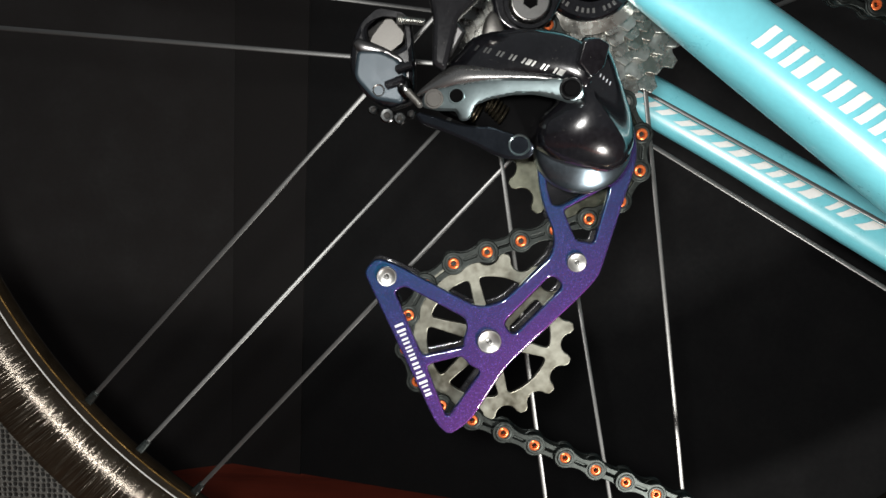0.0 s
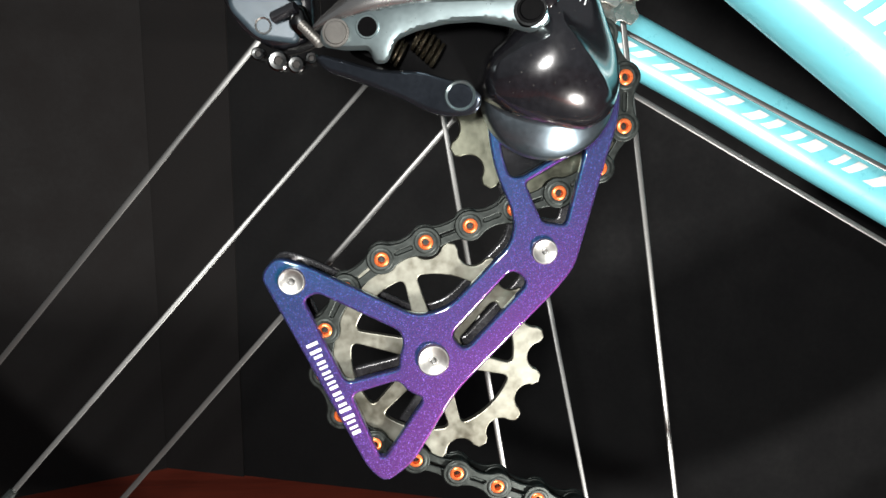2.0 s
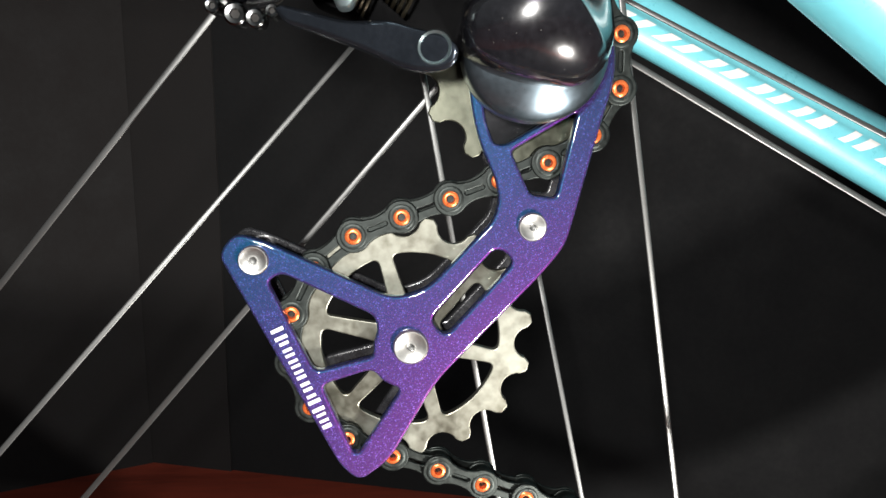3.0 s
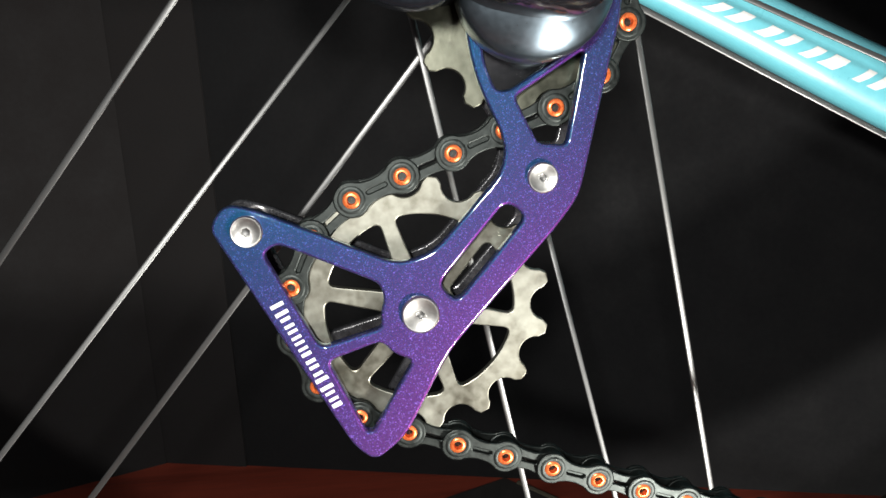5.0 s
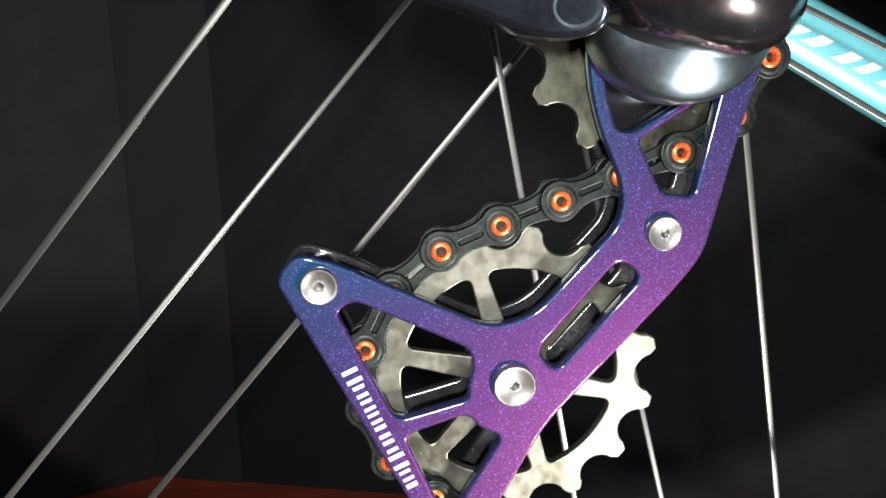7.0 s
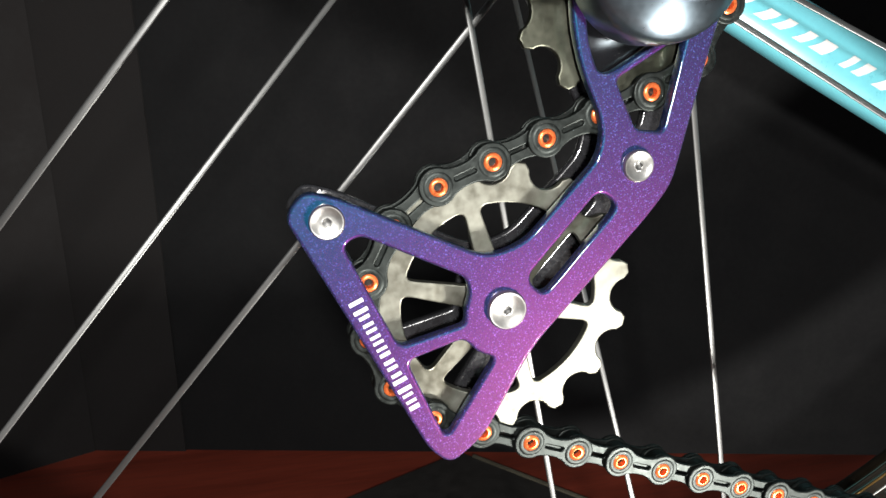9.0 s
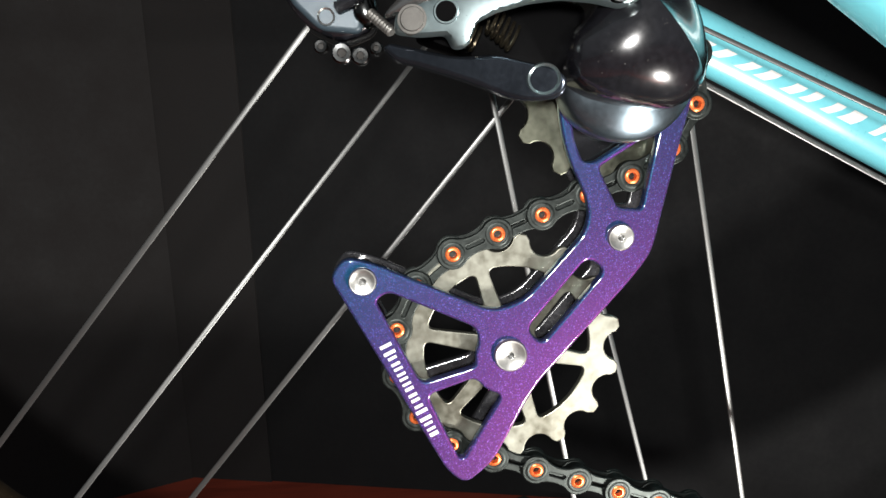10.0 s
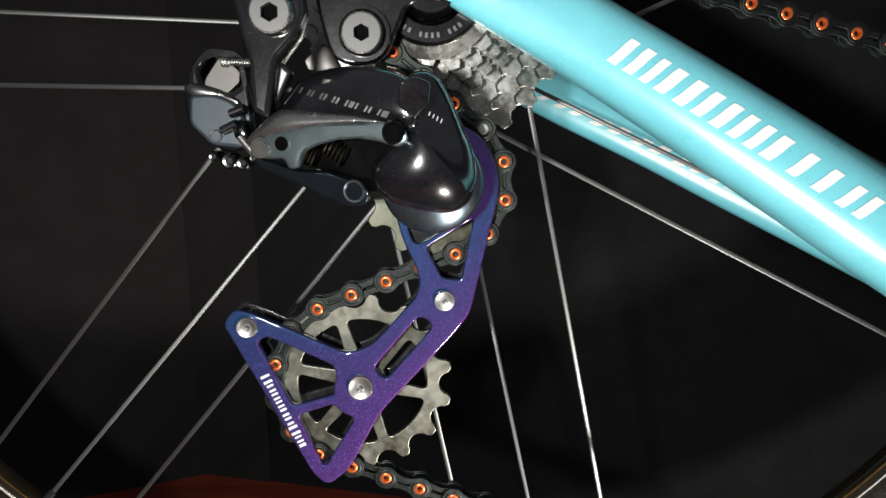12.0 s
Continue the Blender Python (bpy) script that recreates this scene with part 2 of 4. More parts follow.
M = {
    "paint": flake_paint("flake_lacquer"),
    "carbon": material("dark_carbon", (0.02, 0.02, 0.022), 0.2, 0.0, 0.4, 1500, 0.05, 0.5),
    "black_gloss": material("glossy_black_lacquer", (0.006, 0.006, 0.0075), 0.20, 0.0, 0.4, 700, 0.003, 1.0, rough_var=0.05, coat_rough=0.115, dust=0.03),
    "grey_anod": material("dark_polished_anodised", (0.070, 0.082, 0.102), 0.20, 0.92, 0.15, 900, 0.03, 0.1, rough_var=0.05, dust=0.03),
    "dark_anod": material("near_black_anodised", (0.010, 0.010, 0.0112), 0.14, 0.0, 0.2, 900, 0.004, 0.0, rough_var=0.03, dust=0.03),
    "band": material("pale_grey_anodised", (0.28, 0.35, 0.36), 0.31, 0.9, 0.05, 900, 0.02, rough_var=0.03, dust=0.05),
    "block_face": material("blue_grey_satin", (0.032, 0.048, 0.060), 0.42, 0.25, 0.16, 700, 0.02, rough_var=0.06, dust=0.02),
    "bolt": material("turned_bolt_steel", (0.115, 0.115, 0.112), 0.48, 0.9, 0.10, 1800, 0.06, rough_var=0.05),
    "bolt_light": material("bright_turned_steel", (0.46, 0.46, 0.44), 0.34, 0.95, 0.08, 1800, 0.03, rough_var=0.05),
    "steel": material("polished_steel", (0.62, 0.61, 0.58), 0.24, 1.0, 0.15, 1400, 0.03),
    "collar": material("dark_polished_barrel", (0.150, 0.192, 0.222), 0.30, 0.95, 0.08, 800, 0.004, rough_var=0.04, dust=0.02),
    "pulley": material("worn_hard_anodised", (0.275, 0.278, 0.236), 0.42, 0.88, 0.3, 420, 0.12, second=(0.130, 0.124, 0.095)),
    # darker copy of the pulley metal: the guide pulley's shade painted in
    "pulley_shaded": material("shaded_hard_anodised", (0.105, 0.108, 0.082), 0.36, 0.85, 0.3, 420, 0.12, second=(0.040, 0.042, 0.030)),
    # the warm second tone paints golden reflections into the plating
    "cog": material("nickel_plated_steel", (0.50, 0.52, 0.50), 0.27, 0.95, 0.10, 450, 0.03, second=(0.36, 0.345, 0.30)),
    "chain": material("oiled_black_steel", (0.025, 0.029, 0.027), 0.42, 0.85, 0.4, 800, 0.10, 0.0, rough_var=0.12, dust=0.09),
    "pin": material("orange_anodised", (0.76, 0.165, 0.045), 0.32, 0.6, 0.2, 2000, 0.03),
    # shade inside holes, painted as a dark colour
    "hole": material("recess_shade", (0.012, 0.010, 0.008), 0.7, 0.0, 0.3, 800, 0.0),
    "brass": material("brass_spring_wire", (0.085, 0.072, 0.05), 0.28, 0.9, 0.3, 900, 0.03),
    "celeste": material("turquoise_frame_paint", (0.18, 0.63, 0.72), 0.34, 0.0, 0.05, 500, 0.002, 1.0, coat_rough=0.30, specular=0.8),
    "decal": material("white_decal", (0.82, 0.84, 0.82), 0.4, 0.0, 0.05, 1000, 0.0),
    "print": material("white_print", (0.75, 0.75, 0.78), 0.5, 0.0, 0.15, 3000, 0.0),
    "rim": streaked_rim("glossy_carbon_rim"),
    # gold-brown that paints the highlight line inside the rim
    "lip": material("gold_glint_line", (0.24, 0.14, 0.04), 0.12, 0.7, 0.2, 400, 0.0, 0.6),
    "tyre": dotted_rubber("dotted_tyre_rubber"),
    "line": material("bright_machined_line", (0.62, 0.62, 0.60), 0.5, 0.1, 0.1, 1200, 0.0),
    # near-zero black: shade of recesses and sockets put into the colour
    "satin": material("recess_black", (0.0016, 0.0016, 0.0018), 0.6, 0.0, 0.3, 700, 0.02, specular=0.03),
    # paler grey that paints the soft highlight on the upper link
    "link_sheen": material("link_sheen_grey", (0.36, 0.356, 0.350), 0.27, 0.92, 0.05, 700, 0.0, rough_var=0.02),
    # grey of the bare arm web; also paints the block shoulder's highlight
    "alloy_sheen": material("alloy_sheen_grey", (0.130, 0.128, 0.128), 0.30, 0.92, 0.05, 700, 0.0, rough_var=0.03),
    "chrome": material("dark_chrome", (0.085, 0.088, 0.088), 0.16, 1.0, 0.15, 700, 0.01, rough_var=0.05),
    "sanded": material("bare_sanded_alloy", (0.145, 0.140, 0.130), 0.48, 0.8, 0.14, 2600, 0.02, rough_var=0.06),
    "spoke": material("brushed_spoke_steel", (0.170, 0.172, 0.168), 0.40, 0.9, 0.06, 300, 0.0, rough_var=0.01),
    "nipple": material("grey_nipple_alloy", (0.07, 0.082, 0.078), 0.28, 0.85, 0.2, 900, 0.03),
    "cloth_l": material("black_panel_warm", (0.0112, 0.0096, 0.0093), 0.9, 0.0, 0.25, 300, 0.2),
    "cloth_r": material("black_panel_cool", (0.0042, 0.0043, 0.0048), 0.9, 0.0, 0.25, 300, 0.2, specular=0.42),
    "edging": material("paler_olive_edging", (0.075, 0.066, 0.045), 0.6, 0.0, 0.3, 500, 0.1),
    "mat": material("dark_rubber_mat", (0.020, 0.017, 0.015), 0.7, 0.0, 0.3, 900, 0.3),
    "wood": wood("red_stained_wood"),
}


M["celeste"].node_tree.nodes["Principled BSDF"].inputs["Coat IOR"].default_value = 1.9


# ---------------------------------------------------------------- mesh tools
def mm(pts):
    return [(a / 1000, b / 1000) for a, b in pts]


def finish(name, bm, mat, parent=None, smooth=True):
    bmesh.ops.remove_doubles(bm, verts=bm.verts, dist=1e-6)
    bmesh.ops.recalc_face_normals(bm, faces=bm.faces)
    if smooth and not any(f.smooth for f in bm.faces):
        for f in bm.faces:
            f.smooth = True
    rounded_faces = [f.smooth for f in bm.faces]
    me = bpy.data.meshes.new(name)
    bm.to_mesh(me)
    bm.free()
    me.materials.append(M[mat])
    if smooth:
        me.set_sharp_from_angle(angle=radians(38))
        me.polygons.foreach_set("use_smooth", rounded_faces)
    ob = new(name, me)
    if parent:
        attach(ob, parent)
    return ob


def attach(ob, parent):
    ob.parent = parent
    top = parent.parent
    at = top.matrix_basis @ parent.matrix_parent_inverse @ parent.matrix_basis if top else parent.matrix_basis
    ob.matrix_parent_inverse = at.inverted()


def part(name, bm, mat, parent, label="", smooth=True):
    ob = finish(name, bm, mat, parent, smooth)
    return tagged(ob, label) if label else ob


def thing(name, at, label, category, group=""):
    ob = new(name)
    ob.empty_display_size = 0.01
    ob.matrix_basis = Matrix.Translation(at)
    return tagged(ob, label, category, group)


def fillet(pts, r, steps=5):
    """Rounds the corners of a closed outline."""
    out, n = [], len(pts)
    for i in range(n):
        a, b, c = Vector(pts[i - 1]), Vector(pts[i]), Vector(pts[(i + 1) % n])
        u, v = a - b, c - b
        d = min(r, u.length * 0.45, v.length * 0.45)
        p, q = b + u.normalized() * d, b + v.normalized() * d
        for k in range(steps + 1):
            t = k / steps
            out.append(tuple((1 - t) ** 2 * p + 2 * t * (1 - t) * b + t * t * q))
    return out


def rounded(pts, n=64):
    """A closed smooth curve through the given corners."""
    out, m = [], len(pts)
    per = max(2, n // m)
    for i in range(m):
        p0, p1, p2, p3 = (Vector(pts[(i + k) % m]) for k in (-1, 0, 1, 2))
        for k in range(per):
            t = k / per
            out.append(tuple(0.5 * ((2 * p1) + (p2 - p0) * t + (2 * p0 - 5 * p1 + 4 * p2 - p3) * t * t + (3 * p1 - p0 - 3 * p2 + p3) * t ** 3)))
    return out


def ring_of(x, z, r, n=32, phase=0.0):
    return [(x + r * math.cos(phase + 2 * math.pi * i / n), z + r * math.sin(phase + 2 * math.pi * i / n)) for i in range(n)]


def plate(outlines, y_front, thick, bevel=0.0003, res=2):
    """A flat plate facing -y, outline first, then its holes; x and z of the outlines are in metres."""
    cu = bpy.data.curves.new("outline", "CURVE")
    cu.dimensions, cu.fill_mode = "2D", "BOTH"
    cu.extrude, cu.bevel_depth, cu.bevel_resolution, cu.offset = thick / 2 - bevel, bevel, res, -bevel
    k = 100.0
    cu.extrude, cu.bevel_depth, cu.offset = cu.extrude * k, bevel * k, -bevel * k
    for line in outlines:
        s = cu.splines.new("POLY")
        s.points.add(len(line) - 1)
        for pnt, (a, b) in zip(s.points, line):
            pnt.co = (a * k, b * k, 0, 1)
        s.use_cyclic_u = True
    ob = new("outline", cu)
    bpy.context.view_layer.update()
    me = bpy.data.meshes.new_from_object(ob.evaluated_get(bpy.context.evaluated_depsgraph_get()))
    bm = bmesh.new()
    bm.from_mesh(me)
    bpy.data.objects.remove(ob)
    bpy.data.curves.remove(cu)
    bpy.data.meshes.remove(me)
    bmesh.ops.remove_doubles(bm, verts=bm.verts, dist=1e-4)
    for v in bm.verts:
        a, b, w = v.co
        v.co = (a / k, y_front + thick / 2 - w / k, b / k)
    bm.normal_update()
    for f in bm.faces:
        f.smooth = abs(f.normal.y) < 0.9995  # the two flat sides stay flat
    return bm


def shear(bm, fn):
    for v in bm.verts:
        v.co.y += fn(v.co.x, v.co.z)
    return bm


def pebble(pts, profile, n=64, centre=None):
    """A body lofted from one outline: profile rows are (scale, y)."""
    line = rounded(pts, n)
    cx, cz = centre or (sum(p[0] for p in line) / len(line), sum(p[1] for p in line) / len(line))
    bm = bmesh.new()
    rings = [[bm.verts.new((cx + (a - cx) * s, y, cz + (b - cz) * s)) for a, b in line] for s, y in profile]
    m = len(line)
    for r, q in zip(rings, rings[1:]):
        for i in range(m):
            bm.faces.new((r[i], r[(i + 1) % m], q[(i + 1) % m], q[i]))
    bm.faces.new(rings[0])
    bm.faces.new(rings[-1][::-1])
    return bm


def inflate(pts, y_edge, height, depth, cell=0.0006, sharp=0.5, tilt=None, crease=None):
    """A pillow-like body: the outline swells smoothly towards -y by height and has straight sides of the given depth."""
    line = [Vector(p) for p in pts]
    xs, zs = [p.x for p in line], [p.y for p in line]
    x0, z0 = min(xs) - cell * 2, min(zs) - cell * 2
    nx, nz = int((max(xs) - x0) / cell) + 4, int((max(zs) - z0) / cell) + 4
    gx, gz = np.meshgrid(x0 + np.arange(nx) * cell, z0 + np.arange(nz) * cell, indexing="ij")
    inside = np.zeros(gx.shape, bool)
    for p, q in zip(line, line[1:] + line[:1]):
        cross = (p.y > gz) != (q.y > gz)
        with np.errstate(divide="ignore", invalid="ignore"):
            inside ^= cross & (gx < p.x + (gz - p.y) * (q.x - p.x) / (q.y - p.y if q.y != p.y else 1e-12))
    u = np.zeros(gx.shape)
    for _ in range(900):
        u[1:-1, 1:-1] = np.where(inside[1:-1, 1:-1], 0.25 * (u[2:, 1:-1] + u[:-2, 1:-1] + u[1:-1, 2:] + u[1:-1, :-2] + 1.0), 0.0)
    rise = height * (u / u.max()) ** sharp
    if crease:
        rise = rise * crease(gx, gz)
    away = np.full(gx.shape, 9.0)
    for p, q in zip(line, line[1:] + line[:1]):
        d = q - p
        t = np.clip(((gx - p.x) * d.x + (gz - p.y) * d.y) / max(d.length_squared, 1e-12), 0, 1)
        away = np.minimum(away, np.hypot(gx - p.x - t * d.x, gz - p.y - t * d.y))
    keep = inside & (away > cell * 0.6)
    co = [tuple(p) for p in line] + [(gx[a, b], gz[a, b]) for a, b in zip(*np.nonzero(keep))]
    up = [0.0] * len(line) + [float(rise[a, b]) for a, b in zip(*np.nonzero(keep))]
    n = len(line)
    flat, _, faces, orig, _, _ = delaunay_2d_cdt([Vector(c) for c in co], [(k, (k + 1) % n) for k in range(n)], [], 1, 1e-7)
    bm = bmesh.new()
    verts = []
    for c, o in zip(flat, orig):
        h = up[o[0]] if o else 0.0
        verts.append(bm.verts.new((c.x, y_edge - h + (tilt(c.x, c.y) if tilt else 0.0), c.y)))
    for f in faces:
        bm.faces.new([verts[k] for k in f])
    rim_edges = [e for e in bm.edges if e.is_boundary]
    made = bmesh.ops.extrude_edge_only(bm, edges=rim_edges)["geom"]
    for v in made:
        if isinstance(v, bmesh.types.BMVert):
            v.co.y += depth
    return bm


def lathe(x, z, profile, n=40, cap=True):
    """Turned about an axis along y: profile rows are (radius, y)."""
    bm = bmesh.new()
    rings = []
    for r, y in profile:
        if r < 1e-7:
            rings.append([bm.verts.new((x, y, z))])
        else:
            rings.append([bm.verts.new((x + r * math.cos(2 * math.pi * i / n), y, z + r * math.sin(2 * math.pi * i / n))) for i in range(n)])
    for a, b in zip(rings, rings[1:]):
        for i in range(n):
            j = (i + 1) % n
            if len(a) == 1 and len(b) == 1:
                continue
            if len(a) == 1:
                bm.faces.new((a[0], b[j], b[i]))
            elif len(b) == 1:
                bm.faces.new((a[i], a[j], b[0]))
            else:
                bm.faces.new((a[i], a[j], b[j], b[i]))
    return bm


def torus_lathe(x, z, profile, n=96):
    """As lathe(), with the profile closed on itself."""
    return lathe(x, z, list(profile) + [profile[0]], n)


def rod(a, b, r1, r2=None, n=10, flat=1.0, square=1.0):
    """A straight round or bladed bar from a to b; flat < 1 thins it along y, square < 1 flattens its faces."""
    a, b = Vector(a), Vector(b)
    d = (b - a).normalized()
    side = d.cross(Vector((0, 1, 0))).normalized()
    up = side.cross(d)
    r2 = r2 or r1
    bm = bmesh.new()
    rings = []
    for p, r in ((a, r1), (b, r2)):
        ring = []
        for i in range(n):
            ca, sa = math.cos(2 * math.pi * i / n), math.sin(2 * math.pi * i / n)
            ring.append(bm.verts.new(p + side * r * math.copysign(abs(ca) ** square, ca) + up * r * flat * math.copysign(abs(sa) ** square, sa)))
        rings.append(ring)
    for i in range(n):
        j = (i + 1) % n
        bm.faces.new((rings[0][i], rings[0][j], rings[1][j], rings[1][i]))
    bm.faces.new(rings[0])
    bm.faces.new(rings[1])
    return bm


def sweep(path, radius, n=8):
    bm = bmesh.new()
    rings = []
    for i, p in enumerate(path):
        d = (Vector(path[min(i + 1, len(path) - 1)]) - Vector(path[max(i - 1, 0)])).normalized()
        s = d.orthogonal().normalized()
        if rings:
            s = (last - d * last.dot(d)).normalized()
        last = s
        u = d.cross(s)
        rings.append([bm.verts.new(Vector(p) + s * radius * math.cos(2 * math.pi * k / n) + u * radius * math.sin(2 * math.pi * k / n)) for k in range(n)])
    for a, b in zip(rings, rings[1:]):
        for k in range(n):
            bm.faces.new((a[k], a[(k + 1) % n], b[(k + 1) % n], b[k]))
    bm.faces.new(rings[0])
    bm.faces.new(rings[-1])
    return bm


def merged(*bms):
    """Joins pieces of one part into one bmesh."""
    out = bmesh.new()
    for b in bms:
        if not any(f.smooth for f in b.faces):
            for f in b.faces:
                f.smooth = True
        me = bpy.data.meshes.new("tmp")
        b.to_mesh(me)
        b.free()
        out.from_mesh(me)
        bpy.data.meshes.remove(me)
    return out


def bolt(parent, name, x, z, y, r, hexr, height=0.0014, label=""):
    """A round bolt head with a turned, dished face and a hexagon socket."""
    prof = [(r, y + height), (r, y + height * 0.35), (r * 0.93, y), (r * 0.84, y), (r * 0.78, y + height * 0.14), (hexr * 1.35, y + height * 0.22), (hexr * 1.02, y + height * 0.26)]
    ob = part(name, lathe(x, z, prof, 48), "bolt_light", parent, label)
    part("socket", plate([ring_of(x, z, hexr * 1.3, 28), ring_of(x, z, hexr, 6, 0.3)], y + height * 0.22, height * 0.5, 0.00006, 1), "bolt_light", ob)
    part("socket_floor", lathe(x, z, [(hexr * 1.2, y + height * 0.66), (hexr * 0.5, y + height * 0.70), (0, y + height * 0.95)], 24), "bolt", ob)
    return ob


def flat_bolt(parent, name, x, z, y, r, hexr, height, label):
    """A wide bolt head: flat ring face, turned bevel and a deep hexagon socket."""
    ob = part(name, plate([ring_of(x, z, r * 0.86, 56), ring_of(x, z, hexr, 6, 0.5)], y, height * 0.7, 0.00015, 2), "bolt", parent, label)
    part("bevel", lathe(x, z, [(r * 0.855, y + 0.0003), (r * 0.90, y + 0.0004), (r, y + height * 0.5), (r, y + height), (r * 0.8, y + height)], 56), "steel", ob)
    # the socket's shade is put into the floor's black
    part("socket_floor", lathe(x, z, [(hexr * 1.2, y + height * 0.6), (0, y + height * 0.6)], 24), "satin", ob)
    return ob


def screw(parent, name, a, b, r, mat, label="", pitch=0.0008):
    """A threaded stud from a to b."""
    a, b = Vector(a), Vector(b)
    d = b - a
    turns = max(3, int(d.length / pitch))
    e = d.normalized()
    side = e.orthogonal().normalized()
    up = e.cross(side)
    bm = bmesh.new()
    rings = []
    for k in range(turns * 2 + 1):
        c, rr = a + d * (k / (turns * 2)), r * (1.0 if k % 2 else 0.74)
        rings.append([bm.verts.new(c + side * rr * math.cos(2 * math.pi * i / 14) + up * rr * math.sin(2 * math.pi * i / 14)) for i in range(14)])
    for p, q in zip(rings, rings[1:]):
        for i in range(14):
            bm.faces.new((p[i], p[(i + 1) % 14], q[(i + 1) % 14], q[i]))
    bm.faces.new(rings[0])
    bm.faces.new(rings[-1])
    return part(name, bm, mat, parent, label, smooth=False)


# ---------------------------------------------------------------- floor and backdrop
FLOOR, MAT = -0.004, 0.0
bm = bmesh.new()
bmesh.ops.create_grid(bm, x_segments=40, y_segments=40, size=1.5)
for v in bm.verts:
    v.co.z = FLOOR
floor = finish("floor", bm, "wood")
tagged(floor, "dark red stained wooden floor with fine grain", "floor", kind="structure")


def panel(name, a, b, mat, label):
    """An upright backdrop panel, 20 mm thick, whose front runs from a to b on the floor."""
    a, b = Vector(a), Vector(b)
    back = Vector((-(b - a).y, (b - a).x)).normalized() * 0.02
    bm = bmesh.new()
    low = [bm.verts.new((p.x, p.y, FLOOR)) for p in (a, b, b + back, a + back)]
    high = [bm.verts.new((p.x, p.y, 1.2)) for p in (a, b, b + back, a + back)]
    bm.faces.new(low)
    bm.faces.new(high)
    for i in range(4):
        bm.faces.new((low[i], low[(i + 1) % 4], high[(i + 1) % 4], high[i]))
    ob = finish(name, bm, mat, smooth=False)
    return tagged(ob, label, "wall", kind="structure")


panel("wall_left", (-1.2, 0.200), (-0.1690, 0.6344), "cloth_l", "matt black backdrop panel, slightly warm")
panel("wall_back", (-0.1722, 0.636), (-0.1040, 0.6170), "cloth_l", "narrow matt black backdrop panel, slightly warm")
panel("wall_right", (-0.1052, 0.6195), (1.25, 0.245), "cloth_r", "matt black backdrop panel, slightly cool")

# a thin dark board under the wheel, one corner towards the backdrop
corner, e1, e2 = Vector((0.088, 0.560)), Vector((-0.916, -0.40)), Vector((0.63, -0.776))
bm = bmesh.new()
q = [corner, corner + e1 * 0.42, corner + e1 * 0.42 + e2 * 0.46, corner + e2 * 0.46]
top = [bm.verts.new((p.x, p.y, MAT)) for p in q]
rimv = [bm.verts.new((p.x, p.y, FLOOR)) for p in q]
bm.faces.new(top)
bm.faces.new(rimv)
for i in range(4):
    bm.faces.new((top[i], top[(i + 1) % 4], rimv[(i + 1) % 4], rimv[i]))
bmesh.ops.bevel(bm, geom=list(bm.edges), offset=0.0008, segments=2, affect="EDGES")
floor_mat = tagged(finish("floor_mat", bm, "mat"), "thin dark rubber mat on the wooden floor", "mat")
a, b = corner + e2 * 0.012, corner + e2 * 0.455
part("edging", rod((a.x, a.y, MAT + 0.0002), (b.x, b.y, MAT + 0.0002), 0.0016, n=8), "edging", floor_mat, "narrow paler edging strip")

# ---------------------------------------------------------------- rear wheel
HX, HZ, WY = 0.0527, 0.3467, 0.3160
bicycle = thing("bicycle", (0.25, 0.32, 0.0), "turquoise bicycle rear end with a deep black carbon wheel", "bicycle")
rim_line = [(0.2685, 0.0), (0.2687, 0.0018), (0.2693, 0.0036), (0.2704, 0.0050), (0.2722, 0.0062), (0.2728, 0.0050), (0.2738, 0.0066), (0.2752, 0.0085), (0.2768, 0.0103), (0.2784, 0.0116), (0.2800, 0.0125), (0.2818, 0.0131), (0.2845, 0.0137), (0.2890, 0.0144), (0.2930, 0.0149), (0.2962, 0.0151), (0.298, 0.0143), (0.298, 0.0126), (0.293, 0.0116)]
prof = [(r, WY - d) for r, d in rim_line] + [(r, WY + d) for r, d in reversed(rim_line[1:])]
wheel = part("rear_wheel", torus_lathe(HX, HZ, prof, 200), "rim", bicycle, "deep glossy brown-black carbon rim with bladed spokes")
part("rim_seam", torus_lathe(HX, HZ, [(0.27185, WY - 0.0056), (0.27205, WY - 0.0064), (0.27235, WY - 0.0065), (0.27255, WY - 0.0056)], 200), "line", wheel, "thin bright line round the rim")
# added bead; the rim's gold glint is put into its colour
part("rim_glint_bead", torus_lathe(HX, HZ, [(0.2697 + 0.0004 * math.cos(a), WY - 0.0042 - 0.0004 * math.sin(a)) for a in (0.0, 0.8, 1.6, 2.4, 3.14, 4.0, 4.8, 5.5)], 200), "lip", wheel, "added gold-brown bead painting the rim's highlight line")
tyre_prof = [(0.2940, WY - 0.0125)]
for k in range(17):
    a = math.pi * (k / 16)
    tyre_prof.append((0.2955 + 0.0512 * math.sin(a) ** 0.8, WY - 0.0155 * math.cos(a) * (1.0 + 0.12 * math.sin(2 * a) ** 2)))
tyre_prof.append((0.2940, WY + 0.0125))
part("tyre", torus_lathe(HX, HZ, tyre_prof, 200), "tyre", wheel, "grey-black tyre with a dotted sidewall")
hub = part("hub", lathe(HX, HZ, [(0, 0.2475), (0.0085, 0.2475), (0.009, 0.254), (0.010, 0.262), (0.017, 0.2990), (0.033, 0.2995), (0.034, 0.3035), (0.015, 0.306), (0.012, 0.32), (0.015, 0.357), (0.022, 0.372), (0.022, 0.376), (0.01, 0.378), (0.009, 0.390), (0, 0.390)], 48), "black_gloss", wheel, "black alloy hub")
